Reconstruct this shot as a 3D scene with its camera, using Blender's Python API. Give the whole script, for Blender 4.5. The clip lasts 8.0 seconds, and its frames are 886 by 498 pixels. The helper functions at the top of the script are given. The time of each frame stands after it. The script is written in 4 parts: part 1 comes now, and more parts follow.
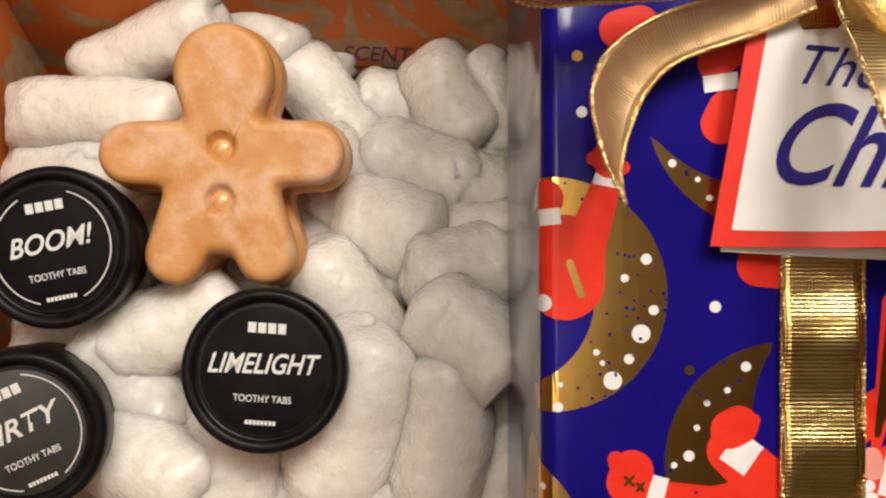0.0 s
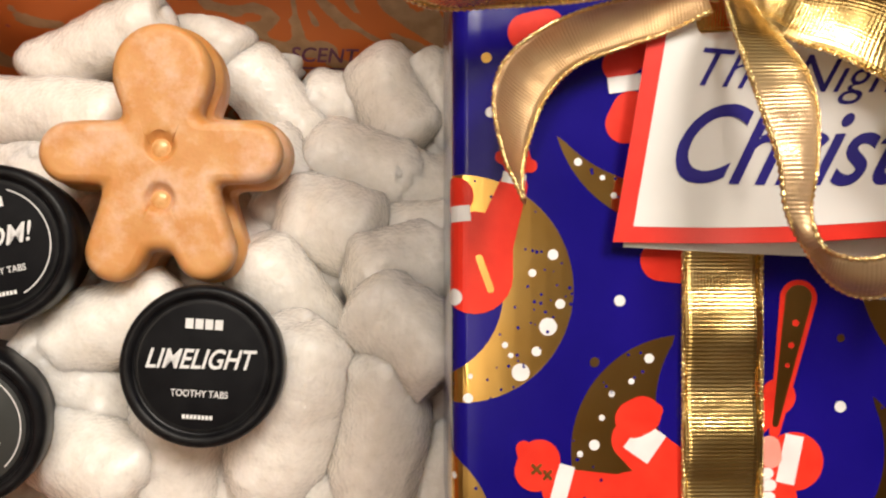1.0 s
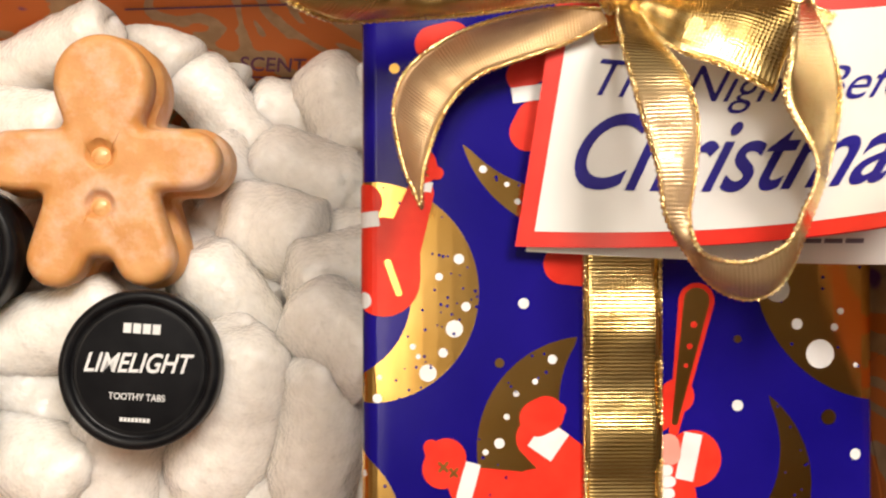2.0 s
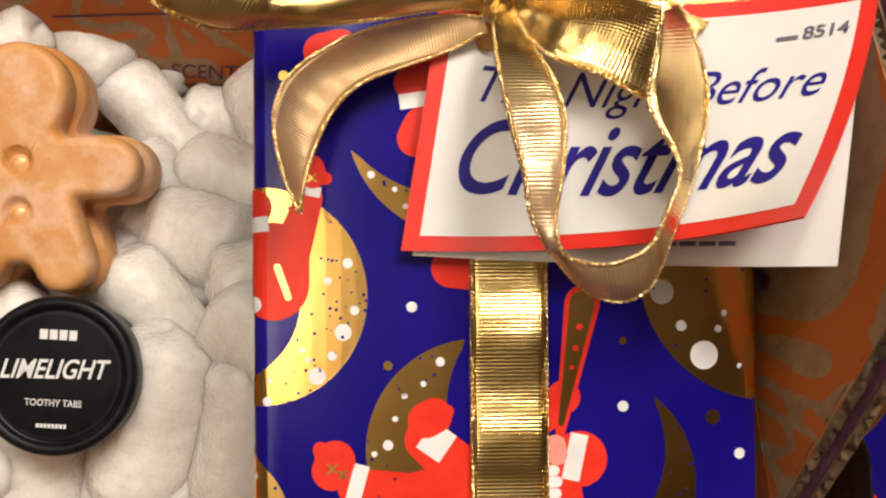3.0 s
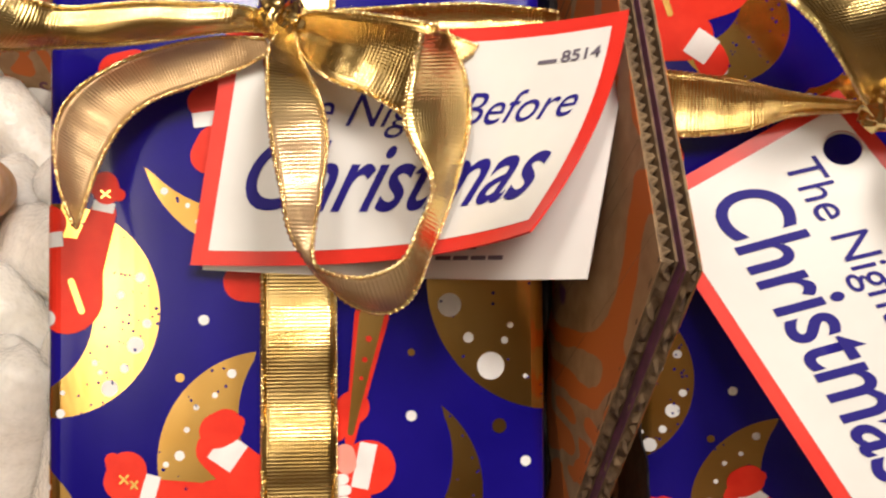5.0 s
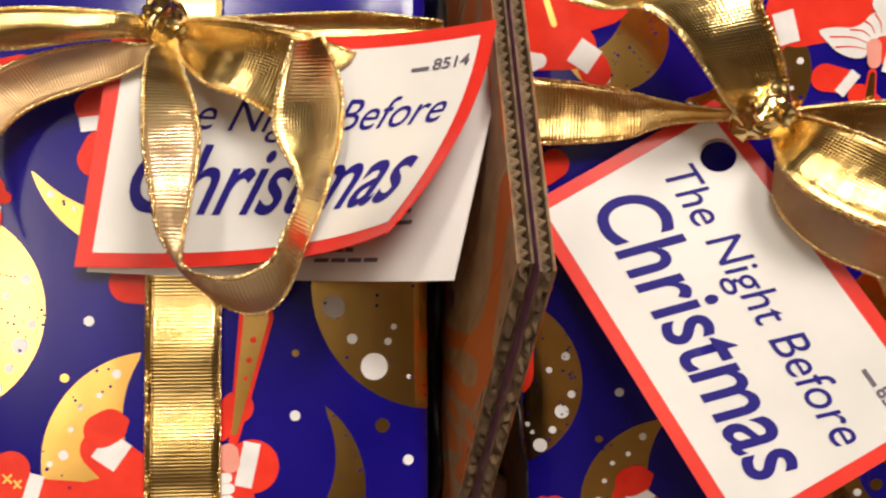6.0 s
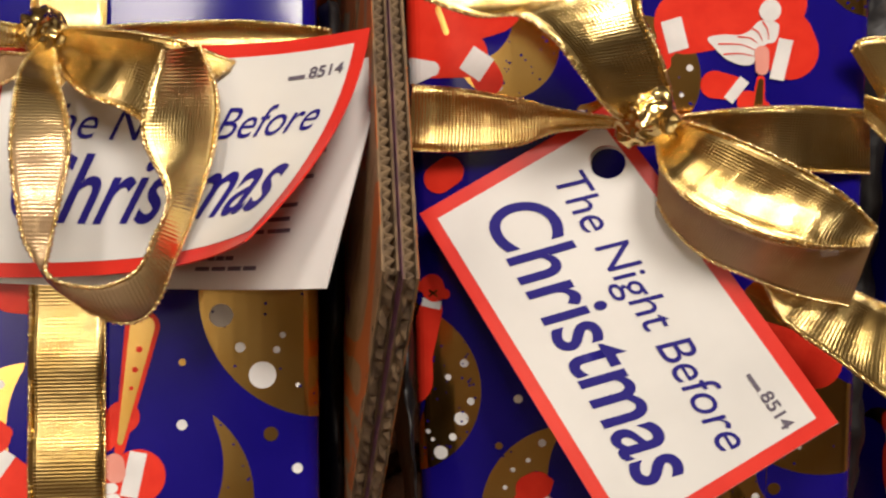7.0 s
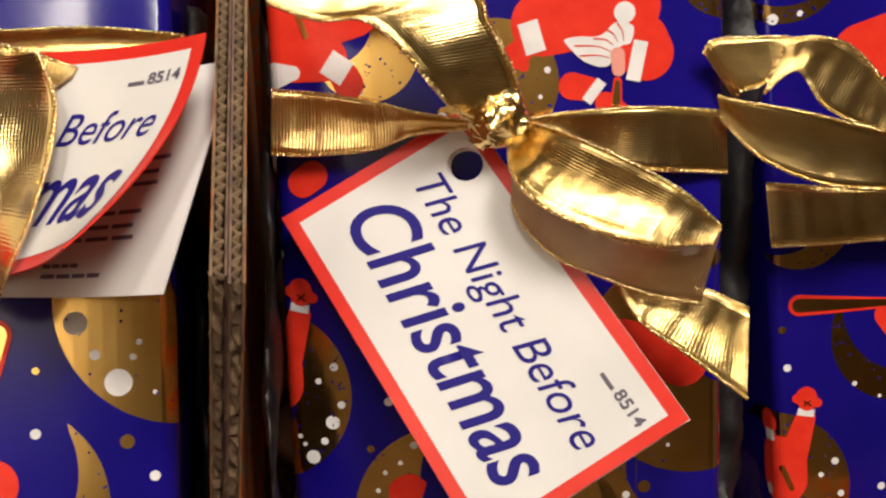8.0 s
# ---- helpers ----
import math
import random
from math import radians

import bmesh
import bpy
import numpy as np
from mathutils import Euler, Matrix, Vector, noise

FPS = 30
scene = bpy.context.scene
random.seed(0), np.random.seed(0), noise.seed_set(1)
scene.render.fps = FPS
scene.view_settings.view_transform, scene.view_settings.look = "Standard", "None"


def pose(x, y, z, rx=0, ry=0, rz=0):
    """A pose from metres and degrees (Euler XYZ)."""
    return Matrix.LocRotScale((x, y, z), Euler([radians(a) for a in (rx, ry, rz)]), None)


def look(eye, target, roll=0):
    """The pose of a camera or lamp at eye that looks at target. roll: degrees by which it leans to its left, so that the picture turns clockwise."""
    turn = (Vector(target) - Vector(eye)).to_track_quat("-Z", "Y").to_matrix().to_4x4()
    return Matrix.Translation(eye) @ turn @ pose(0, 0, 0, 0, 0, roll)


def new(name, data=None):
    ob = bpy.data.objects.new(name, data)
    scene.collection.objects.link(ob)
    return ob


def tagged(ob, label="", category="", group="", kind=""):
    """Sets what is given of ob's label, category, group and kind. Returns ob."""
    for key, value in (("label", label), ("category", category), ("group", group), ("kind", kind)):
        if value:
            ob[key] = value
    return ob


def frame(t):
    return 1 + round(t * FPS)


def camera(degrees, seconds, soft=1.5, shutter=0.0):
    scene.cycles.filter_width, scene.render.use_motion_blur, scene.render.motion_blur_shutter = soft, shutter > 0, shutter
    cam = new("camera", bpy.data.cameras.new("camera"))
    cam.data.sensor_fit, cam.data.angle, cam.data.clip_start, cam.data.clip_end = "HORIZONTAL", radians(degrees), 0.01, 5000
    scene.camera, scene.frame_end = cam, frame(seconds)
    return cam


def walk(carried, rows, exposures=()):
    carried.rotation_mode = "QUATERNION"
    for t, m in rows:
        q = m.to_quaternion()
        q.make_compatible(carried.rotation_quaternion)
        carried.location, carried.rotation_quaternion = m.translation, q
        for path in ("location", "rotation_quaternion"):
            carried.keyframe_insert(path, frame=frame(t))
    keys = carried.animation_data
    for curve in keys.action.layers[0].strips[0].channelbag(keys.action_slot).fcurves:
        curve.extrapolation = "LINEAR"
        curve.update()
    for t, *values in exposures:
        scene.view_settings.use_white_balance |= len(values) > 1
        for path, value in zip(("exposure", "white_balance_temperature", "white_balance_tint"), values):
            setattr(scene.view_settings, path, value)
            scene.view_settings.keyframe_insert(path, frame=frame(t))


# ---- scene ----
# ---- camera ----
# Everything in the cartons leans back by 26 degrees; W is that leaning system of axes, with z towards the viewer.
W = pose(0, 0, 0.11, 26, 0, 0)
cam = camera(47.8, 8.0, soft=2.2, shutter=0.3)
METRES = 0.18
ROWS = [
    (0.0, 0.0, 0.0, 0.0, -0.0, 0.0, -0.0),
    (0.5, 0.0521, -0.009, -0.0046, -0.57, 0.0, 0.04),
    (1.0, 0.0872, -0.0375, -0.0065, -0.94, 0.06, 0.02),
    (1.5, 0.132, -0.0613, -0.0081, -1.13, 0.24, 0.03),
    (3.0, 0.3131, -0.1009, -0.0136, -2.41, 0.84, 0.4),
    (3.5, 0.3672, -0.1052, -0.0137, -2.92, 0.95, 0.41),
    (4.0, 0.4424, -0.1168, -0.0095, -3.48, 1.26, 0.48),
    (4.5, 0.4908, -0.1353, -0.0145, -3.95, 1.6, 0.55),
    (6.0, 0.6578, -0.1973, -0.0346, -6.13, 2.52, 0.38),
    (6.5, 0.7292, -0.213, -0.0382, -6.55, 2.81, 0.53),
    (7.0, 0.7923, -0.2141, -0.0356, -6.95, 2.93, 0.74),
    (7.5, 0.8782, -0.2308, -0.0339, -7.69, 3.02, 1.17),
    (8.0, 0.9556, -0.2391, -0.0414, -8.37, 3.17, 1.66),
]
walk(cam, [(t, W @ pose(0, 0, 0.36, -90, 0, 0) @ pose(METRES * x, METRES * y, METRES * z, 90 + pitch, roll, yaw))
           for t, x, y, z, yaw, pitch, roll in ROWS],
     exposures=[(0.0, -0.24), (0.5, -0.19), (1.0, -0.02), (1.5, 0.22), (3.0, -0.14), (3.5, -0.14), (4.5, -0.07), (6.0, -0.18), (6.5, -0.36), (7.0, -0.38), (8.0, -0.26)])

# ---- light ----
world = bpy.data.worlds.new("room_air")
world.use_nodes = True
world.node_tree.nodes["Background"].inputs[0].default_value = (1.0, 0.72, 0.45, 1)
world.node_tree.nodes["Background"].inputs[1].default_value = 0.12
scene.world = world


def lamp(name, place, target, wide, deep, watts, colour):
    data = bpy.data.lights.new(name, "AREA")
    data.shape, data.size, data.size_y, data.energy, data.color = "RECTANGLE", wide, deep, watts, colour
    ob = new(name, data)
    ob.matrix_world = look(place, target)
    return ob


lamp("ceiling_light", (0.44, 0.10, 1.6), (0.14, 0, 0.1), 0.42, 0.34, 21, (1.0, 0.905, 0.80))
lamp("ceiling_light", (-0.06, 0.04, 1.6), (0.10, 0, 0.1), 0.50, 0.14, 9, (1.0, 0.905, 0.80))
# added unseen lamp; brightens the ceiling over the table's left for foil reflections
lamp("added_uplight", (-0.62, -0.76, 1.42), (-0.62, -0.76, 1.7), 0.3, 0.5, 17, (1.0, 0.89, 0.75))


# ---- materials ----
def shader(name, base=(0.5, 0.5, 0.5), rough=0.5, metal=0.0, **more):
    m = bpy.data.materials.new(name)
    m.use_nodes = True
    b = m.node_tree.nodes["Principled BSDF"]
    b.inputs["Base Color"].default_value = (*base, 1)
    b.inputs["Roughness"].default_value = rough
    b.inputs["Metallic"].default_value = metal
    for key, value in more.items():
        b.inputs[key.replace("_", " ")].default_value = value
    return m


def node(m, kind, **sets):
    n = m.node_tree.nodes.new(kind)
    for key, value in sets.items():
        if key in n.inputs:
            n.inputs[key].default_value = value
    return n


def wire(m, a, out, b, into):
    m.node_tree.links.new(a.outputs[out], b.inputs[into])


def main_node(m):
    return m.node_tree.nodes["Principled BSDF"]


def mottle(m, low, high, scale, where="Object", detail=5.0, edges=(0.35, 0.65), rough=None):
    """Base colour between low and high by noise of that scale; roughness too where given."""
    co = node(m, "ShaderNodeTexCoord")
    nz = node(m, "ShaderNodeTexNoise", Scale=scale, Detail=detail)
    ramp = node(m, "ShaderNodeValToRGB")
    ramp.color_ramp.elements[0].position, ramp.color_ramp.elements[1].position = edges
    ramp.color_ramp.elements[0].color, ramp.color_ramp.elements[1].color = (*low, 1), (*high, 1)
    wire(m, co, where, nz, "Vector")
    wire(m, nz, "Fac", ramp, "Fac")
    wire(m, ramp, "Color", main_node(m), "Base Color")
    if rough:
        span = node(m, "ShaderNodeMapRange")
        span.inputs["To Min"].default_value, span.inputs["To Max"].default_value = rough
        wire(m, nz, "Fac", span, "Value")
        wire(m, span, "Result", main_node(m), "Roughness")
    return m


def relief(m, scale, depth, strength=0.5, kind="ShaderNodeTexNoise", where="Object"):
    co = node(m, "ShaderNodeTexCoord")
    tex = node(m, kind, Scale=scale)
    if "Detail" in tex.inputs:
        tex.inputs["Detail"].default_value = 6
    bump = node(m, "ShaderNodeBump", Strength=strength, Distance=depth)
    wire(m, co, where, tex, "Vector")
    wire(m, tex, 0, bump, "Height")
    prior = main_node(m).inputs["Normal"].links
    if prior:
        m.node_tree.links.new(prior[0].from_socket, bump.inputs["Normal"])
    wire(m, bump, "Normal", main_node(m), "Normal")
    return m


def woven(m, step, depth, strength):
    """Fine ribs across a ribbon, along its length in metres (UV), with a finer weave."""
    co = node(m, "ShaderNodeTexCoord")
    last = None
    for axis, pitch, amount in (("X", step, 1.0), ("Y", step * 0.8, 0.9)):
        tex = node(m, "ShaderNodeTexWave", Scale=0.314 / pitch, Distortion=0.6, Detail=2.0)
        tex.bands_direction = axis
        bump = node(m, "ShaderNodeBump", Strength=strength * amount, Distance=depth)
        wire(m, co, "UV", tex, "Vector")
        wire(m, tex, "Fac", bump, "Height")
        if last:
            wire(m, last, "Normal", bump, "Normal")
        last = bump
    wire(m, last, "Normal", main_node(m), "Normal")
    return m


def creased(m, scale, depth, strength):
    """Long soft ripples, as in stretched film."""
    co = node(m, "ShaderNodeTexCoord")
    place = node(m, "ShaderNodeMapping")
    place.inputs["Scale"].default_value = scale
    nz = node(m, "ShaderNodeTexNoise", Scale=1.0, Detail=2.0)
    bump = node(m, "ShaderNodeBump", Strength=strength, Distance=depth)
    wire(m, co, "Object", place, "Vector")
    wire(m, place, "Vector", nz, "Vector")
    wire(m, nz, "Fac", bump, "Height")
    prior = main_node(m).inputs["Normal"].links
    if prior:
        m.node_tree.links.new(prior[0].from_socket, bump.inputs["Normal"])
    wire(m, bump, "Normal", main_node(m), "Normal")
    return m


PAPER = mottle(shader("blue_paper", (0.02, 0.01, 0.2), 0.22, Coat_Weight=0.1, Coat_Roughness=0.05, Specular_IOR_Level=0.3),
               (0.006, 0.003, 0.15), (0.010, 0.005, 0.19), 30, rough=(0.10, 0.18))
relief(PAPER, 60, 0.0006, 0.08)
FOIL = mottle(shader("gold_foil", (0.78, 0.52, 0.16), 0.16, 1.0), (0.80, 0.47, 0.12), (0.87, 0.57, 0.19), 40, rough=(0.09, 0.20))
relief(FOIL, 26, 0.0016, 0.10)
creased(FOIL, (45, 8, 8), 0.0022, 0.09)
RED = mottle(shader("red_ink", (0.72, 0.03, 0.015), 0.3, Specular_IOR_Level=0.25), (0.68, 0.028, 0.014), (0.76, 0.04, 0.02), 160)
WHITE = mottle(shader("white_ink", (0.75, 0.73, 0.72), 0.4), (0.70, 0.68, 0.67), (0.80, 0.78, 0.77), 120)
PINK = mottle(shader("pink_ink", (0.75, 0.3, 0.24), 0.4), (0.72, 0.28, 0.22), (0.78, 0.33, 0.27), 120)
GOLD = woven(mottle(shader("gold_ribbon", (0.75, 0.5, 0.16), 0.2, 1.0), (0.73, 0.51, 0.18), (0.88, 0.66, 0.29), 60, rough=(0.17, 0.28)), 0.0009, 0.00012, 0.35)
relief(GOLD, 60, 0.0028, 0.25)
TAN = woven(mottle(shader("ribbon_reverse", (0.5, 0.32, 0.15), 0.32, 0.75, Alpha=0.74), (0.56, 0.36, 0.17), (0.76, 0.53, 0.29), 60), 0.0007, 0.0002, 0.35)


def turning(m, stops):
    """Along a ribbon's length in metres (UV): gold where its face shows, paler and sheer where its reverse does. stops: (metres, reverse 0 to 1)."""
    co = node(m, "ShaderNodeTexCoord")
    axes = node(m, "ShaderNodeSeparateXYZ")
    wire(m, co, "UV", axes, "Vector")
    ramp = node(m, "ShaderNodeValToRGB")
    span = node(m, "ShaderNodeMapRange")
    span.inputs["From Max"].default_value = 0.2
    wire(m, axes, "X", span, "Value")
    wire(m, span, "Result", ramp, "Fac")
    for k, (at, value) in enumerate(stops):
        e = ramp.color_ramp.elements[k] if k < 2 else ramp.color_ramp.elements.new(at / 0.2)
        e.position, e.color = at / 0.2, (value, value, value, 1)
    base = main_node(m).inputs["Base Color"].links[0].from_socket
    mix = node(m, "ShaderNodeMix")
    mix.data_type = "RGBA"
    m.node_tree.links.new(base, mix.inputs[6])
    mix.inputs[7].default_value = (0.66, 0.46, 0.26, 1)
    wire(m, ramp, "Color", mix, 0)
    m.node_tree.links.new(mix.outputs[2], main_node(m).inputs["Base Color"])
    for key, low, high in (("Metallic", 1.0, 0.55), ("Alpha", 1.0, 0.9)):
        to = node(m, "ShaderNodeMapRange")
        to.inputs["To Min"].default_value, to.inputs["To Max"].default_value = low, high
        wire(m, ramp, "Color", to, "Value")
        wire(m, to, "Result", main_node(m), key)
    return m


TURNED = GOLD.copy()
TURNED.name = "ribbon_turning"
turning(TURNED, ((0.018, 0.0), (0.098, 0.0), (0.036, 1.0), (0.080, 1.0)))
EDGE = relief(shader("ribbon_edge", (0.92, 0.70, 0.33), 0.14, 1.0), 900, 0.0006, 0.6, "ShaderNodeTexVoronoi")
CARD = mottle(shader("tag_card", (0.72, 0.70, 0.68), 0.34), (0.69, 0.68, 0.66), (0.75, 0.74, 0.72), 40)
TAGRED = mottle(shader("tag_border", (0.72, 0.03, 0.02), 0.34, Specular_IOR_Level=0.4), (0.68, 0.028, 0.018), (0.76, 0.04, 0.025), 90)
INK = shader("blue_ink", (0.02, 0.014, 0.2), 0.5, Specular_IOR_Level=0.15)
GREYINK = shader("grey_ink", (0.12, 0.10, 0.14), 0.5)
BLACK = mottle(shader("black_plastic", (0.006, 0.006, 0.007), 0.42, Specular_IOR_Level=0.14), (0.005, 0.005, 0.006), (0.011, 0.011, 0.012), 150, rough=(0.26, 0.42))
LABEL = mottle(shader("black_label", (0.006, 0.006, 0.007), 0.5, Specular_IOR_Level=0.06), (0.006, 0.006, 0.007), (0.010, 0.010, 0.011), 90)
# the black label lightened to grey, glare put into its colour
GLARE_LABEL = mottle(shader("glare_label", (0.03, 0.034, 0.032), 0.4), (0.026, 0.03, 0.028), (0.036, 0.04, 0.038), 90)
LETTER = shader("white_letter", (0.75, 0.75, 0.74), 0.5)
BISCUIT = mottle(shader("biscuit_bar", (0.6, 0.3, 0.1), 0.55, Subsurface_Weight=0.15, Subsurface_Scale=0.004),
                 (0.60, 0.26, 0.07), (0.71, 0.37, 0.14), 85, edges=(0.32, 0.7), rough=(0.4, 0.62))
relief(relief(BISCUIT, 160, 0.0008, 0.35), 900, 0.0003, 0.3)


def frost(m, colour, scale, edges, most):
    """A pale dusting in patches over what the material already has."""
    base = main_node(m).inputs["Base Color"].links[0].from_socket
    co = node(m, "ShaderNodeTexCoord")
    nz = node(m, "ShaderNodeTexNoise", Scale=scale, Detail=7.0, Roughness=0.65)
    wire(m, co, "Object", nz, "Vector")
    cut = node(m, "ShaderNodeMapRange")
    cut.inputs["From Min"].default_value, cut.inputs["From Max"].default_value = edges
    cut.inputs["To Max"].default_value = most
    wire(m, nz, "Fac", cut, "Value")
    mix = node(m, "ShaderNodeMix")
    mix.data_type = "RGBA"
    m.node_tree.links.new(base, mix.inputs[6])
    mix.inputs[7].default_value = (*colour, 1)
    wire(m, cut, "Result", mix, 0)
    m.node_tree.links.new(mix.outputs[2], main_node(m).inputs["Base Color"])
    return m


frost(BISCUIT, (0.82, 0.60, 0.48), 48, (0.47, 0.64), 0.55)
frost(BISCUIT, (0.95, 0.90, 0.82), 330, (0.70, 0.76), 0.8)
LUSTRE = mottle(shader("lustre_gold", (0.8, 0.45, 0.18), 0.32, 0.12), (0.66, 0.33, 0.11), (0.80, 0.48, 0.22), 300)
FOAM = mottle(shader("white_foam", (0.93, 0.91, 0.87), 0.36, Subsurface_Weight=0.9, Subsurface_Scale=0.010, Specular_IOR_Level=0.5, Coat_Weight=1.0, Coat_Roughness=0.12),
              (0.80, 0.755, 0.685), (0.91, 0.865, 0.80), 240, detail=5.0, edges=(0.3, 0.7), rough=(0.22, 0.38))
main_node(FOAM).inputs["Subsurface Radius"].default_value = (1.0, 0.97, 0.9)
relief(relief(FOAM, 150, 0.0026, 0.4), 420, 0.0012, 0.35)


def film_skin(m):
    """A crinkled clear skin whose gloss breaks into small flat glints."""
    co = node(m, "ShaderNodeTexCoord")
    cells = node(m, "ShaderNodeTexVoronoi", Scale=620.0)
    bump = node(m, "ShaderNodeBump", Strength=1.0, Distance=0.0016)
    wire(m, co, "Object", cells, "Vector")
    wire(m, cells, "Distance", bump, "Height")
    wire(m, bump, "Normal", main_node(m), "Coat Normal")


film_skin(FOAM)
KRAFT = mottle(shader("kraft_liner", (0.26, 0.17, 0.09), 0.8), (0.09, 0.055, 0.03), (0.21, 0.135, 0.068), 240)
relief(KRAFT, 700, 0.0003, 0.4)
# a darker copy of the kraft, with shade put into its colour
SHADED_EDGE = mottle(shader("shaded_board", (0.14, 0.09, 0.05), 0.85), (0.07, 0.04, 0.022), (0.20, 0.13, 0.07), 320)
PURPLE = mottle(shader("purple_ink", (0.15, 0.04, 0.10), 0.7), (0.10, 0.035, 0.06), (0.17, 0.05, 0.11), 260)
WOOD = mottle(shader("table_wood", (0.12, 0.06, 0.03), 0.45), (0.08, 0.04, 0.02), (0.16, 0.085, 0.04), 14)
PLASTER = mottle(shader("wall_paint", (0.6, 0.5, 0.38), 0.8), (0.36, 0.28, 0.20), (0.42, 0.33, 0.245), 3)
CEILING = mottle(shader("ceiling_paint", (0.75, 0.7, 0.62), 0.85), (0.50, 0.46, 0.41), (0.56, 0.52, 0.46), 3)
# black of the plastic film, used for shade beside the flap too
FILM_SHADE = mottle(shader("black_film_shade", (0.006, 0.005, 0.006), 0.5), (0.005, 0.004, 0.005), (0.012, 0.01, 0.011), 60)
relief(FILM_SHADE, 45, 0.004, 0.6)


def printed_kraft():
    """Kraft board printed with orange brush strokes and a few purple flecks."""
    m = mottle(shader("printed_kraft", (0.36, 0.22, 0.11), 0.75), (0.32, 0.19, 0.09), (0.42, 0.27, 0.14), 140)
    base = main_node(m).inputs["Base Color"].links[0].from_socket
    co = node(m, "ShaderNodeTexCoord")
    swirl = node(m, "ShaderNodeTexNoise", Scale=11.0, Detail=1.5, Distortion=2.0)
    wire(m, co, "Object", swirl, "Vector")
    bands = node(m, "ShaderNodeMath")
    bands.operation = "MULTIPLY"
    bands.inputs[1].default_value = 34.0
    wire(m, swirl, "Fac", bands, 0)
    sine = node(m, "ShaderNodeMath")
    sine.operation = "SINE"
    wire(m, bands, 0, sine, 0)
    hair = node(m, "ShaderNodeTexNoise", Scale=150.0, Detail=4.0)
    wire(m, co, "Object", hair, "Vector")
    add = node(m, "ShaderNodeMath")
    add.operation = "MULTIPLY_ADD"
    add.inputs[1].default_value = 1.5
    wire(m, hair, "Fac", add, 0)
    wire(m, sine, 0, add, 2)
    step = node(m, "ShaderNodeMapRange")
    step.inputs["From Min"].default_value, step.inputs["From Max"].default_value = 0.30, 0.44
    wire(m, add, 0, step, "Value")
    mix = node(m, "ShaderNodeMix")
    mix.data_type = "RGBA"
    m.node_tree.links.new(base, mix.inputs[6])
    mix.inputs[7].default_value = (0.55, 0.14, 0.02, 1)
    wire(m, step, "Result", mix, 0)
    fleck = node(m, "ShaderNodeTexNoise", Scale=42.0, Detail=2.0)
    wire(m, co, "Object", fleck, "Vector")
    cut = node(m, "ShaderNodeMapRange")
    cut.inputs["From Min"].default_value, cut.inputs["From Max"].default_value = 0.69, 0.72
    wire(m, fleck, "Fac", cut, "Value")
    mix2 = node(m, "ShaderNodeMix")
    mix2.data_type = "RGBA"
    m.node_tree.links.new(mix.outputs[2], mix2.inputs[6])
    mix2.inputs[7].default_value = (0.13, 0.035, 0.13, 1)
    wire(m, cut, "Result", mix2, 0)
    m.node_tree.links.new(mix2.outputs[2], main_node(m).inputs["Base Color"])
    return m


PRINT = printed_kraft()


# ---- builders ----
def part(name, bm, material, parent=None, label="", smooth=True, at=None):
    data = bpy.data.meshes.new(name)
    bm.normal_update()
    bm.to_mesh(data)
    bm.free()
    if smooth:
        data.polygons.foreach_set("use_smooth", [True] * len(data.polygons))
        data.set_sharp_from_angle(angle=radians(40))
    data.materials.append(material)
    ob = new(name, data)
    ob.parent = parent
    if at is not None:
        ob.matrix_basis = at
    return tagged(ob, label)


def thing(name, m, label, category, group="", kind=""):
    ob = new(name)
    ob.empty_display_size = 0.01
    ob.matrix_basis = m
    return tagged(ob, label, category, group, kind)


def block(x0, x1, y0, y1, z0, z1, bevel=0.0, segments=2):
    bm = bmesh.new()
    bmesh.ops.create_cube(bm, size=1)
    for v in bm.verts:
        v.co = ((x0 + x1) / 2 + v.co.x * (x1 - x0), (y0 + y1) / 2 + v.co.y * (y1 - y0), (z0 + z1) / 2 + v.co.z * (z1 - z0))
    if bevel:
        bmesh.ops.bevel(bm, geom=bm.edges[:], offset=bevel, segments=segments, profile=0.5, affect="EDGES")
    return bm


def lathe(profile, n=64):
    bm = bmesh.new()
    rings = []
    for r, z in profile:
        rings.append([bm.verts.new((r * math.cos(a), r * math.sin(a), z)) for a in (2 * math.pi * i / n for i in range(n))]
                     if r > 0 else [bm.verts.new((0, 0, z))])
    for a, b in zip(rings, rings[1:]):
        for i in range(n):
            j = (i + 1) % n
            if len(a) == 1:
                bm.faces.new((a[0], b[j], b[i])) if len(b) > 1 else None
            elif len(b) == 1:
                bm.faces.new((a[i], a[j], b[0]))
            else:
                bm.faces.new((a[i], a[j], b[j], b[i]))
    bmesh.ops.recalc_face_normals(bm, faces=bm.faces[:])
    return bm


def spline(points, n):
    """A smooth curve through points (any dimension), n steps a stretch."""
    p = [np.array(q, float) for q in points]
    p = [2 * p[0] - p[1], *p, 2 * p[-1] - p[-2]]
    out = []
    for a, b, c, d in zip(p, p[1:], p[2:], p[3:]):
        for i in range(n):
            t = i / n
            out.append(0.5 * (2 * b + (c - a) * t + (2 * a - 5 * b + 4 * c - d) * t * t + (3 * b - a - 3 * c + d) * t ** 3))
    return out + [p[-2]]


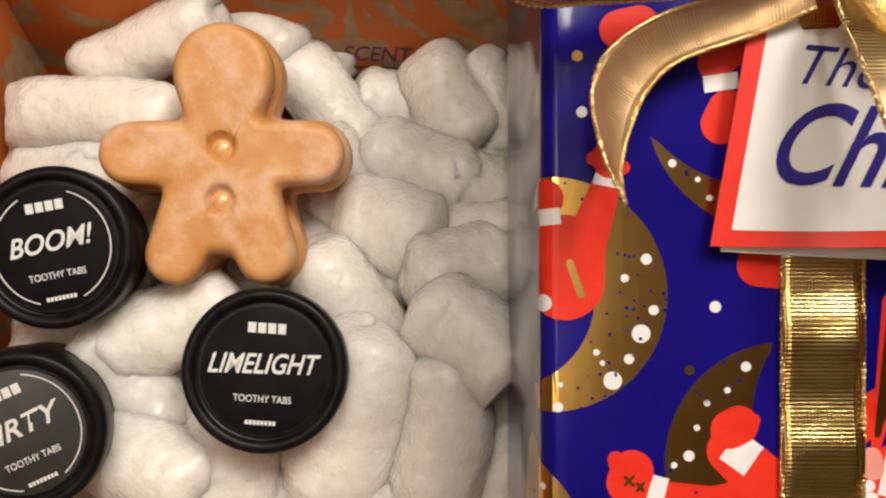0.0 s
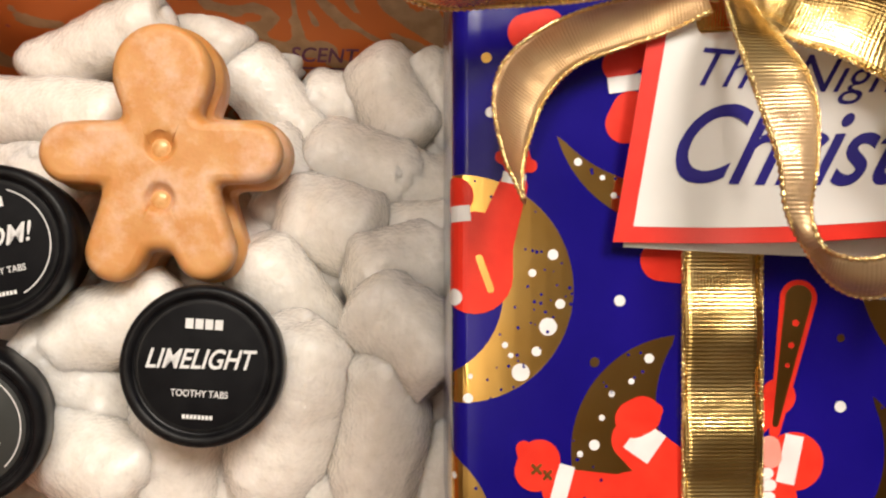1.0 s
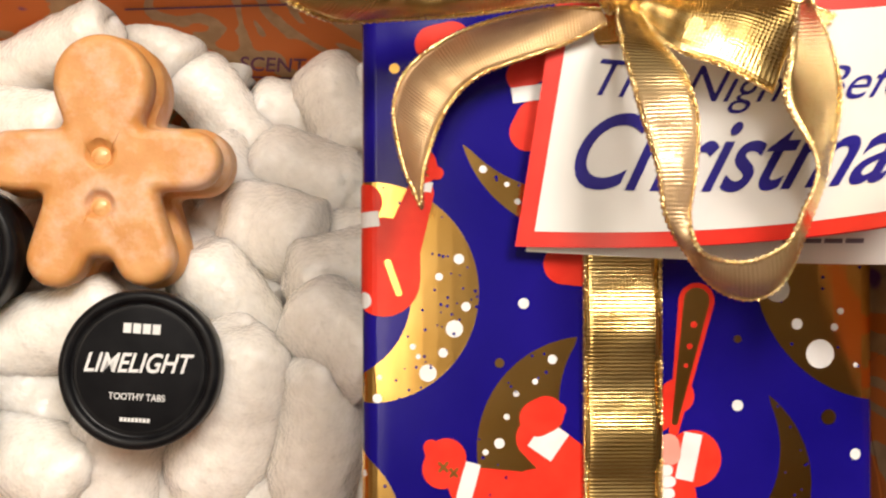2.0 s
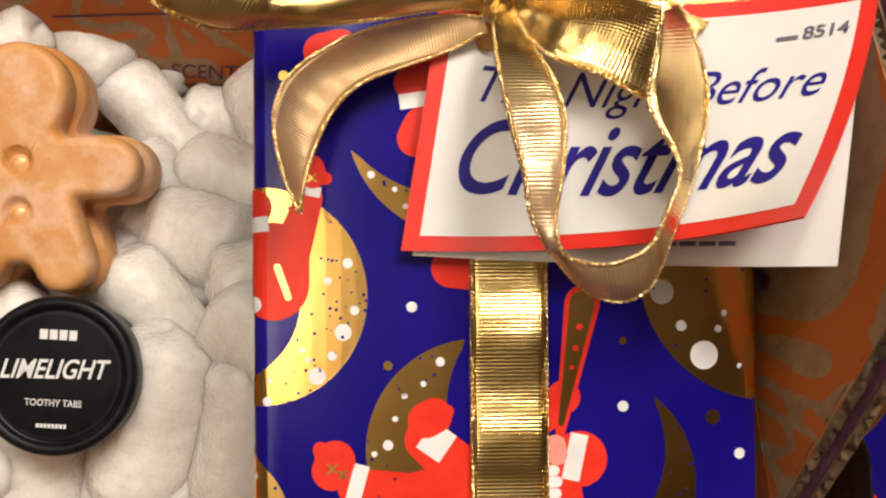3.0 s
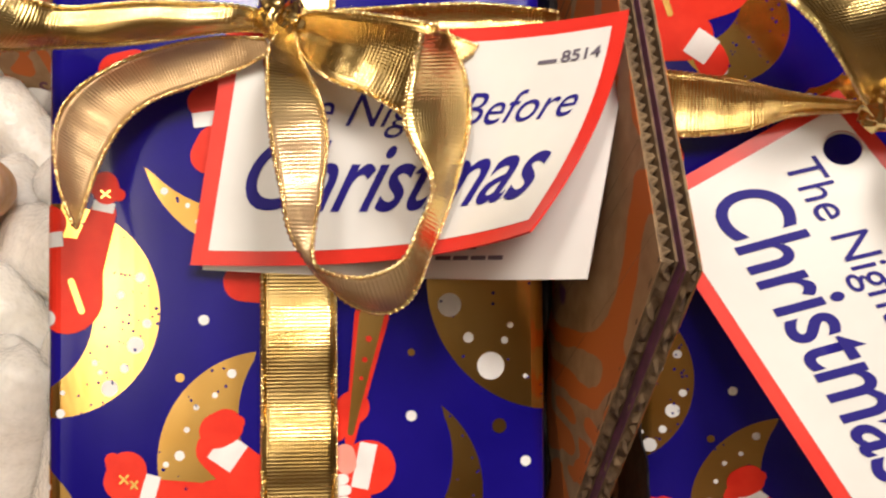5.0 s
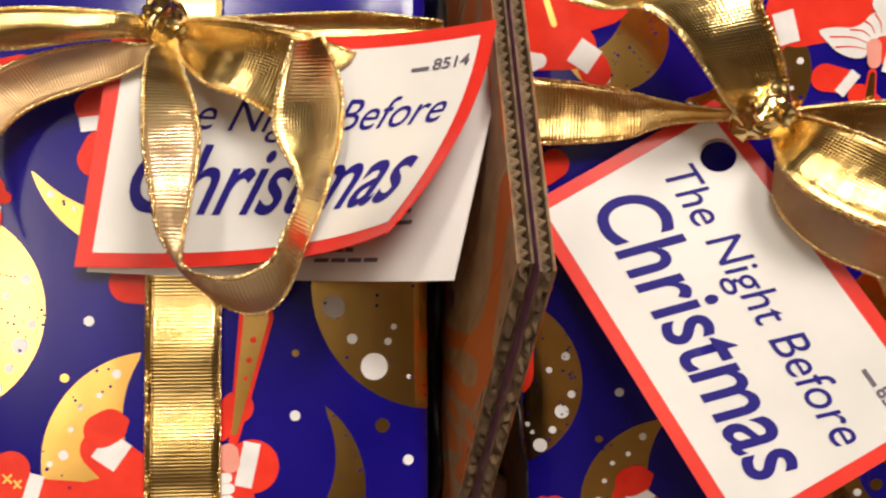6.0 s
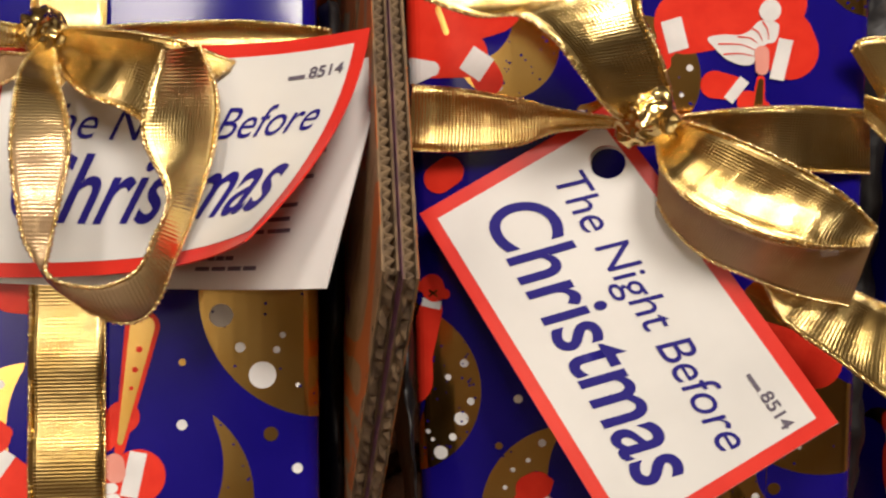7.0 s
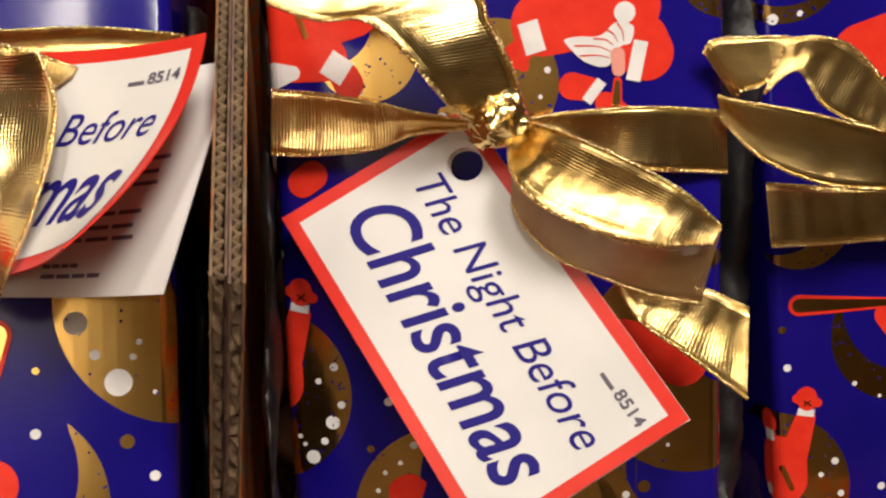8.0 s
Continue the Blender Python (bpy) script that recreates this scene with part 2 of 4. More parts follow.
def tube(points, radius, sides=6, bead=0.0, pitch=0.0013):
    """A round cord; bead: how far it swells and narrows along its way."""
    bm = bmesh.new()
    rings, run = [], 0.0
    for i, q in enumerate(points):
        q = Vector(q)
        d = (Vector(points[min(i + 1, len(points) - 1)]) - Vector(points[max(i - 1, 0)])).normalized()
        s = d.orthogonal().normalized() if not rings else (side - d * side.dot(d)).normalized()
        side, up = s, d.cross(s)
        if i:
            run += (q - Vector(points[i - 1])).length
        r = radius * (1 + bead * math.sin(2 * math.pi * run / pitch))
        rings.append([bm.verts.new(q + r * (math.cos(a) * s + math.sin(a) * up)) for a in (2 * math.pi * k / sides for k in range(sides))])
    for a, b in zip(rings, rings[1:]):
        for k in range(sides):
            bm.faces.new((a[k], a[(k + 1) % sides], b[(k + 1) % sides], b[k]))
    bm.faces.new(rings[0][::-1])
    bm.faces.new(rings[-1])
    return bm


def ribbon(parent, rows, material, label="", name="ribbon", cup=0.0, thick=0.0003, ripple=0.0, rib=0.00002, wave=0.0, pleat=0.0):
    """A ribbed ribbon through rows of (edge point, edge point), with wired edges. cup: how far its middle bulges."""
    coarse = spline([(np.array(r[0]) + np.array(r[1])) / 2 for r in rows], 8)
    total = sum(np.linalg.norm(q - p) for p, q in zip(coarse, coarse[1:]))
    fine = max(8, int(total / (len(rows) - 1) / 0.00018))
    a = spline([r[0] for r in rows], fine)
    b = spline([r[1] for r in rows], fine)
    across = 8
    uvs, grid, run = [], [], 0.0
    verts, faces = [], []
    for i, (p, q) in enumerate(zip(a, b)):
        mid = (p + q) / 2
        j, k = max(i - 4, 0), min(i + 4, len(a) - 1)
        along = (a[k] + b[k] - a[j] - b[j]) / 2
        normal = np.cross(along, q - p)
        normal = normal / (np.linalg.norm(normal) + 1e-9)
        if i:
            run += np.linalg.norm(mid - (a[i - 1] + b[i - 1]) / 2)
        ends = math.sin(math.pi * i / (len(a) - 1)) ** 0.5
        for s in range(across + 1):
            f = s / across
            lift = cup * ends * 4 * f * (1 - f) + ripple * 2.2 * noise.noise((run * 75, f * 2.2, total * 90)) * math.sin(math.pi * f) ** 0.5
            lift += pleat * math.cos(2 * math.pi * (2.5 * f + 0.6 * noise.noise((run * 40, 1.0, total * 50)))) * math.exp(-run / 0.011) * min(1, run / 0.002)
            lift += wave * math.sin(2 * math.pi * run / 0.025 + 1.0)
            if 0 < s < across:
                lift += rib * math.sin(2 * math.pi * run / 0.0008)
            verts.append(p + (q - p) * f + normal * lift)
            uvs.append((run, 0.0175 * f))
    n = across + 1
    for i in range(len(a) - 1):
        for s in range(across):
            faces.append((i * n + s, i * n + s + 1, (i + 1) * n + s + 1, (i + 1) * n + s))
    data = bpy.data.meshes.new(name)
    data.from_pydata([tuple(v) for v in verts], [], faces)
    layer = data.uv_layers.new(name="UVMap")
    for loop in data.loops:
        layer.data[loop.index].uv = uvs[loop.vertex_index]
    data.polygons.foreach_set("use_smooth", [True] * len(data.polygons))
    data.materials.append(material)
    ob = tagged(new(name, data), label)
    ob.parent = parent
    solid = ob.modifiers.new("thickness", "SOLIDIFY")
    solid.thickness, solid.offset = thick, 0
    for edge in (a, b):
        part("wired_edge", tube(edge[::2], 0.00048, 6, 0.35, 0.0014), EDGE, ob)
    return ob


# -- flat print that bends round the edges of a wrapped box --
def clipped(poly, axis, limit, sign):
    out = []
    for p, q in zip(poly, poly[1:] + poly[:1]):
        a, b = sign * (p[axis] - limit), sign * (q[axis] - limit)
        if a >= 0:
            out.append(p)
        if (a > 0) != (b > 0) and a != b:
            t = a / (a - b)
            out.append((p[0] + (q[0] - p[0]) * t, p[1] + (q[1] - p[1]) * t))
    return out


def circle(x, y, r, n=40):
    return [(x + r * math.cos(2 * math.pi * i / n), y + r * math.sin(2 * math.pi * i / n)) for i in range(n)]


def crescent(x, y, r, x2, y2, r2, n=90):
    """The part of one disc outside another."""
    outer = [(p, math.hypot(p[0] - x2, p[1] - y2) >= r2) for p in circle(x, y, r, n)]
    start = next((i for i in range(n) if outer[i][1] and not outer[i - 1][1]), 0)
    arc = []
    for i in range(n):
        if not outer[(start + i) % n][1]:
            break
        arc.append(outer[(start + i) % n][0])
    a = math.atan2(arc[-1][1] - y2, arc[-1][0] - x2)
    b = math.atan2(arc[0][1] - y2, arc[0][0] - x2)
    ways = []
    for turn in (-1, 0, 1):
        mid = (a + b + 2 * math.pi * turn) / 2
        inside = math.hypot(x2 + r2 * math.cos(mid) - x, y2 + r2 * math.sin(mid) - y) < r
        ways.append((not inside, abs(b + 2 * math.pi * turn - a), b + 2 * math.pi * turn))
    b = min(ways)[2]
    return arc + [(x2 + r2 * math.cos(a + (b - a) * i / 30), y2 + r2 * math.sin(a + (b - a) * i / 30)) for i in range(1, 30)]


def capsule(x, y, x2, y2, r, r2=None):
    r2 = r if r2 is None else r2
    d = math.atan2(y2 - y, x2 - x)
    return [(x + r * math.cos(d + math.pi / 2 + math.pi * i / 12), y + r * math.sin(d + math.pi / 2 + math.pi * i / 12)) for i in range(13)] + \
           [(x2 + r2 * math.cos(d - math.pi / 2 + math.pi * i / 12), y2 + r2 * math.sin(d - math.pi / 2 + math.pi * i / 12)) for i in range(13)]


def blob(*points):
    """A smooth closed outline round its corner points."""
    ring = [(float(q[0]), float(q[1])) for q in spline([*points, points[0], points[1]], 5)]
    return ring[2:2 + 5 * len(points)]


def stroke(points, r):
    """A curved line of half width r that thins out at its start."""
    line = [(float(q[0]), float(q[1])) for q in spline(points, 5)]
    left, right = [], []
    for i, (px, py) in enumerate(line):
        (ax, ay), (bx, by) = line[max(i - 1, 0)], line[min(i + 1, len(line) - 1)]
        run = math.hypot(bx - ax, by - ay)
        w = r * (0.35 + 0.65 * i / (len(line) - 1))
        nx, ny = -(by - ay) / run * w, (bx - ax) / run * w
        left.append((px + nx, py + ny))
        right.append((px - nx, py - ny))
    return left + right[::-1]


def patch(x, y, wide, high, turn):
    c, s = math.cos(radians(turn)), math.sin(radians(turn))
    return [(x + c * a * wide / 2 - s * b * high / 2, y + s * a * wide / 2 + c * b * high / 2) for a, b in ((-1, -1), (1, -1), (1, 1), (-1, 1))]


class Wrap:
    """A wrapped box with its face at z 0, x from left to w, y from low to high; the face falls a little towards its sides."""
    CROWN = 0.028

    def __init__(self, parent, w, low, high, deep, r=0.0036, left=0.0, fall=0.0020):
        self.w, self.low, self.high, self.r, self.deep, self.left, self.fall = w, low, high, r, deep, left, fall
        bm = block(left, w, low, high, -deep, 0, r, 5)
        for x in self.steps():
            bmesh.ops.bisect_plane(bm, geom=bm.verts[:] + bm.edges[:] + bm.faces[:], plane_co=(x, 0, 0), plane_no=(1, 0, 0))
        for v in bm.verts:
            if v.co.z > -r * 1.01:
                v.co.z += self.sag(v.co.x)
        self.box = part("wrapped_box", bm, PAPER, parent, "glossy blue paper wrapping")

    def steps(self):
        ways = [self.CROWN + (self.r - self.CROWN) * i / 7 for i in range(8)]
        return [self.left + d for d in ways[::-1]] + [self.w - d for d in ways]

    def sag(self, x):
        near = min(max(min(x - self.left, self.w - x), 0), self.CROWN)
        return -self.fall * (1 - near / self.CROWN) ** 2

    def spot(self, x, y, lift):
        r, w, left = self.r, self.w, self.left
        if x < left + r or x > w - r:
            over = left + r - x if x < left + r else x - (w - r)
            a = min(over / r, math.pi / 2)
            drop = max(over - r * math.pi / 2, 0)
            out = (r + lift) * math.sin(a)
            across = left + r - out if x < left + r else w - r + out
            return (across, y, (r + lift) * math.cos(a) - r - drop + (self.sag(across) if not drop else self.sag(left)))
        return (x, y, lift + self.sag(x))

    def ink(self, name, polys, material, layer, parent=None, label="", turn=None):
        bm = bmesh.new()
        r, w, left = self.r, self.w, self.left
        arc = r * math.pi / 2
        cuts = [left + r - arc - 0.07] + [left + r - arc * i / 5 for i in (5, 4, 3, 2, 1)] + self.steps() + [w - r + arc * i / 5 for i in (1, 2, 3, 4, 5)] + [w - r + arc + 0.03]
        for poly in polys:
            if turn:
                poly = [turn(*p) for p in poly]
            poly = clipped(clipped(poly, 1, self.low + r, 1), 1, self.high - r, -1) if poly else []
            for a, b in zip(cuts, cuts[1:]):
                strip = clipped(clipped(poly, 0, a, 1), 0, b, -1) if len(poly) > 2 else []
                if len(strip) > 2:
                    area = sum(p[0] * q[1] - q[0] * p[1] for p, q in zip(strip, strip[1:] + strip[:1]))
                    strip = strip if area > 0 else strip[::-1]
                    try:
                        bm.faces.new([bm.verts.new(self.spot(x, y, 0.0001 * layer)) for x, y in strip])
                    except ValueError:
                        pass
        if not bm.faces:
            bm.free()
            return None
        bmesh.ops.remove_doubles(bm, verts=bm.verts[:], dist=2e-6)
        bm.normal_update()
        bmesh.ops.triangulate(bm, faces=bm.faces[:])
        return part(name, bm, material, self.box, label, smooth=False)


def moon(wrap, shape, dots, seed, turn=None, speckles=34):
    """A gold foil crescent with white snow dots and fine speckles. Millimetres."""
    mm = [(x / 1000, y / 1000) for x, y in shape]
    wrap.ink("foil_moon", [mm], FOIL, 1, label="gold foil crescent moon", turn=turn)
    for x, y, r in dots:
        wrap.ink("snow_dot", [circle(x / 1000, y / 1000, r / 1000, 20)], WHITE, 2, turn=turn)
    rng = random.Random(seed)
    xs, ys = [p[0] for p in mm], [p[1] for p in mm]
    fine = []
    while len(fine) < speckles:
        x, y = rng.uniform(min(xs), max(xs)), rng.uniform(min(ys), max(ys))
        inside = False
        for (ax, ay), (bx, by) in zip(mm, mm[1:] + mm[:1]):
            if (ay > y) != (by > y) and x < ax + (y - ay) / (by - ay) * (bx - ax):
                inside = not inside
        if inside or rng.random() < 0.02:
            fine.append(circle(x, y, rng.uniform(0.00018, 0.00042), 8))
    wrap.ink("speckle_print", fine, PAPER, 2, turn=turn)


def shapes(wrap, items, turn=None):
    """Plain printed shapes: (name, material, layer, outline in millimetres)."""
    for i, (name, material, layer, outline) in enumerate(items):
        wrap.ink(name, [[(x / 1000, y / 1000) for x, y in outline]], material, layer + 0.035 * i, turn=turn)


def reveller(x, y, flip=1):
    """The lying red-and-white shape that blows a long horn; x, y at the hat, millimetres. flip -1 turns it upside down."""
    def at(poly):
        return [(x + px, y + flip * py) for px, py in poly]
    return [
        ("red_shape", RED, 2, at(capsule(-52, -6, -36, -11, 4.6, 8))),
        ("red_shape", RED, 2, at(capsule(-36, -11, -10, -10, 9, 11))),
        ("red_shape", RED, 2, at(capsule(-26, -4, -36, 5, 6, 5))),
        ("white_cuff", WHITE, 3, at(patch(-33.5, 4.5, 6.5, 7.5, -35))),
        ("red_mitten", RED, 3, at(capsule(-36, 9.5, -34, 10.5, 4.2))),
        ("red_mitten", RED, 3, at(capsule(-31, 11.5, -32, 10, 1.6))),
        ("white_cuff", WHITE, 3, at(patch(-52, -5, 3.6, 9, -15))),
        ("red_mitten", RED, 3, at(capsule(-58, -2, -57, 0.5, 4.6))),
        ("red_mitten", RED, 3, at(capsule(-60.5, 3, -60, 1, 1.8))),
        ("red_hat", RED, 3, at(circle(0, 0, 6.6))),
        ("white_band", WHITE, 4, at(patch(-1, 0.5, 4.2, 11, -12))),
        ("pink_shape", PINK, 5, at(capsule(-5.2, 1, -5.6, 3.4, 2.4))),
        ("white_beard", WHITE, 5, at(capsule(-6, -2.6, -16, -3.4, 1.3, 1.1))),
        ("white_beard", WHITE, 6, at(capsule(-5.4, -5.2, -17, -6.2, 1.3, 1.1))),
        ("white_beard", WHITE, 5, at(capsule(-5.6, -8, -16, -8.8, 1.3, 1))),
        ("foil_cross", FOIL, 5, at(capsule(-58.6, -2.4, -56.8, -0.6, 0.3))),
        ("foil_cross", FOIL, 6, at(capsule(-58.6, -0.6, -56.8, -2.4, 0.3))),
        ("foil_cross", FOIL, 5, at(capsule(-56.0, -3.6, -54.6, -2.0, 0.3))),
        ("foil_cross", FOIL, 6, at(capsule(-56.0, -2.0, -54.6, -3.6, 0.3))),
        ("white_ball", WHITE, 5, at(circle(-5.4, -11.5, 1.8))),
        ("horn_star", RED, 5, at(circle(0.3, 31, 0.9, 5))),
        ("horn_star", RED, 5, at(circle(-0.7, 26, 0.8, 5))),
        ("horn_star", RED, 5, at(circle(-1.6, 21.5, 0.6, 5))),
        ("red_mitten", RED, 2, at(circle(-3.6, 14.5, 4))),
        ("red_mitten", RED, 2, at(capsule(-8, 9, -4, 13, 2.8))),
        ("horn_outline", RED, 3, at(capsule(-4.4, 6.5, 1, 36.5, 1.2, 4.2))),
        ("foil_horn", FOIL, 4, at(capsule(-4.2, 8.5, 1, 36.5, 0.7, 3.0))),
    ]


def piper(x, y):
    """The other printed red-and-white shape, with a streaming white beard; x, y at its hat, millimetres."""
    def at(poly):
        return [(x + px, y + py) for px, py in poly]
    return [
        ("red_shape", RED, 2, at(capsule(-28, 8, -6, 12, 8.5, 9))),
        ("red_hat", RED, 3, at(capsule(-2.6, 2.5, -0.8, -0.5, 7.6, 7.2))),
        ("red_mitten", RED, 3, at(capsule(-36.5, -0.6, -33.5, 1.6, 3.2))),
        ("red_mitten", RED, 3, at(capsule(-33.4, -2.8, -33.4, 0, 1.5))),
        ("white_cuff", WHITE, 4, at(patch(-31, 4.6, 5.4, 8.4, 15))),
        ("white_beard", WHITE, 4, at(blob((-4.2, 6.4), (-6.6, 8.0), (-9.6, 7.4), (-11.8, 5.2), (-14.5, 4.2), (-18.5, 4.4), (-22.5, 3.6), (-20.5, 0.8), (-17.5, -2.0),
                                          (-13.5, -3.6), (-10.6, -3.2), (-9.6, -0.6), (-7.4, 1.6), (-5, 2.4)))),
        ("red_line", RED, 5, at(stroke(((-10.2, 0.2), (-14, 1.7), (-19.8, 2.0)), 0.22))),
        ("red_line", RED, 5, at(stroke(((-10.6, -1.4), (-14, -0.6), (-18.4, -0.7)), 0.22))),
        ("red_line", RED, 5, at(stroke(((-9.6, 1.8), (-11.6, 3.3), (-14.8, 3.7)), 0.22))),
        ("red_line", RED, 5, at(stroke(((-8.4, 2.6), (-9.6, 4.8), (-11.2, 5.7)), 0.22))),
        ("red_line", RED, 5, at(stroke(((-6.8, 2.8), (-7.2, 5.4), (-8.6, 7.5)), 0.22))),
        ("pink_shape", PINK, 6, at(capsule(-8.5, -0.6, -8.3, -4.6, 1.9, 1.7))),
        ("white_band", WHITE, 5, at(patch(-3.4, -2.4, 3.8, 10.6, -12))),
        ("white_ball", WHITE, 5, at(circle(-6.6, 10.2, 2.8))),
        ("red_shape", RED, 2, at(capsule(-20.6, -8.4, -16, -9.4, 3.6, 3.2))),
        ("white_cuff", WHITE, 4, at(patch(-14.8, -10, 2.9, 6.8, -38))),
        ("red_mitten", RED, 3, at(capsule(-11.8, -13, -8.4, -15.6, 2.8, 2.9))),
        ("horn_outline", RED, 4, at(capsule(-8.6, -7.5, -11, -40, 1.1, 4.2))),
        ("foil_horn", FOIL, 5, at(capsule(-8.6, -8, -11, -40, 0.7, 3.0))),
    ]


def pattern(wrap, dx, dy, seed, turn=None, upper=True):
    """The wrapping's repeating print, shifted by dx, dy millimetres."""
    def go(poly):
        return [(x + dx, y + dy) for x, y in poly]

    def dots(rows):
        return [(x + dx, y + dy, r) for x, y, r in rows]
    moon(wrap, go(crescent(4.4, -9.9, 25.6, -5.6, -10.5, 20)),
         dots([(25.4, -2.2, 1.2), (20.8, -6.3, 0.9), (27.0, -13.2, 1.1), (24.3, -18.3, 2.0), (18.2, -28.5, 2.0), (21.7, -23.8, 1.1),
               (14.7, -22.4, 0.7), (16.0, -24.7, 0.6), (6.5, -34.4, 1.1), (7, -29.5, 0.6)]), seed, turn, 60)
    if upper:
        moon(wrap, go(crescent(54.0, 32.2, 28.8, 50.7, 44.8, 31.4)), dots([(31, 18.5, 0.9), (36.5, 15, 0.6), (39, 11, 0.7)]), seed + 1, turn)
    moon(wrap, go(crescent(55.4, -46.1, 26, 74.8, -35.8, 26.4)),
         dots([(46.9, -25.4, 1.1), (42.9, -30.5, 0.7), (38.5, -33.3, 0.7), (36.3, -38.6, 0.7), (34.6, -44.7, 1.2), (31.4, -46.7, 0.7)]), seed + 2, turn)
    moon(wrap, go(crescent(125.9, -3.6, 32, 139, 7, 18)),
         dots([(99.4, -9.5, 2.9), (104, -17.5, 1.3), (109.5, -24.5, 3.4), (113, -18.3, 0.9), (114.5, -14.6, 0.8), (118.2, -27.2, 0.6)]), seed + 3, turn)
    moon(wrap, go(crescent(81.3, -54.5, 26, 74.7, -46.4, 25.2)), [], seed + 4, turn)
    moon(wrap, go(crescent(-10.6, -65.8, 23, -30, -75, 12)), dots([(3, -52, 0.8), (8, -60, 0.6)]), seed + 5, turn)
    for x, y, r in dots([(40.3, -12.5, 1.25), (89.9, -36.3, 1.3), (118, -48, 1.3), (11.6, 29.7, 1.2), (58, 66, 1.3), (112, 78, 1.5), (30, 84, 1.1)]):
        wrap.ink("snow_dot", [circle(x / 1000, y / 1000, r / 1000, 20)], WHITE, 2, turn=turn)
    for x, y, r in dots([(34.7, -26.2, 1.1), (90, -20.9, 0.9), (111.5, -39.2, 1.8), (10.6, 41.9, 1.2)]):
        wrap.ink("foil_dot", [circle(x / 1000, y / 1000, r / 1000, 20)], FOIL, 2, turn=turn)
    shapes(wrap, [(n, m, l, go(o)) for n, m, l, o in reveller(79.4, -48.5)], turn)
    shapes(wrap, [(n, m, l, go(o)) for n, m, l, o in [
        ("red_shape", RED, 3, capsule(8, -7, 8, -1, 8.5)),
        ("red_shape", RED, 3, capsule(12, 0, 16.5, 13, 4.6, 3.2)),
        ("white_cuff", WHITE, 4, patch(16.7, 14.8, 5.2, 2.4, -12)),
        ("red_mitten", RED, 4, capsule(17.4, 18.5, 17, 20, 3.2)),
        ("red_mitten", RED, 4, capsule(14, 19.6, 15.5, 19, 1.5)),
        ("red_mitten", RED, 4, capsule(20.4, 17.6, 18.5, 18, 1.5)),
        ("foil_belt", FOIL, 4, capsule(9, -3, 11.5, -10, 0.8)),
        ("foil_cross", FOIL, 5, capsule(16.2, 17, 18.2, 18.6, 0.25)),
        ("foil_cross", FOIL, 6, capsule(16.2, 18.6, 18.2, 17, 0.25)),
        ("white_band", WHITE, 4, patch(4.5, 7, 5, 3.6, 5)),
        ("red_hat", RED, 3, circle(3.5, 11, 4.2)),
        ("white_ball", WHITE, 4, circle(3.4, -11.8, 1.9)),
    ]], turn)
    if upper:
        shapes(wrap, [
            ("red_mitten", RED, 2, capsule(41.5, 27, 43, 30, 4.4)),
            ("white_cuff", WHITE, 3, patch(41.5, 36, 7.6, 3.6, 8)),
            ("red_mitten", RED, 2, capsule(40, 40, 44, 43, 3.6)),
            ("red_mitten", RED, 2, capsule(49.5, -3.5, 54, -4, 4.6)),
            ("red_mitten", RED, 2, capsule(19.5, 47.5, 24, 48.5, 4.2)),
        ], turn)


# ---- room ----
def slab(name, x0, x1, y0, y1, z0, z1, material, label, category):
    return tagged(part(name, block(x0, x1, y0, y1, z0, z1), material, None, smooth=False), label, category, kind="structure")


slab("floor", -2.0, 2.2, -2.0, 2.0, -0.8, -0.74, WOOD, "dark wooden floor of the room", "floor")
slab("ceiling", -2.0, 2.2, -2.0, 2.0, 1.7, 1.76, CEILING, "plain off-white room ceiling", "ceiling")
slab("wall_north", -2.0, 2.2, 2.0, 2.06, -0.74, 1.7, PLASTER, "plain brown painted room wall", "wall")
slab("wall_south", -2.0, 2.2, -2.06, -2.0, -0.74, 1.7, PLASTER, "plain brown painted room wall", "wall")
slab("wall_west", -2.06, -2.0, -2.0, 2.0, -0.74, 1.7, PLASTER, "plain brown painted room wall", "wall")
slab("wall_east", 2.2, 2.26, -2.0, 2.0, -0.74, 1.7, PLASTER, "plain brown painted room wall", "wall")
table = thing("table", pose(0, 0, 0), "dark wooden table under the two cartons", "table")
part("tabletop", block(-0.6, 0.85, -0.45, 0.4, -0.03, 0, 0.004), WOOD, table)
for x in (-0.54, 0.79):
    for y in (-0.39, 0.34):
        part("leg", block(x - 0.03, x + 0.03, y - 0.03, y + 0.03, -0.74, -0.03, 0.003), WOOD, table)


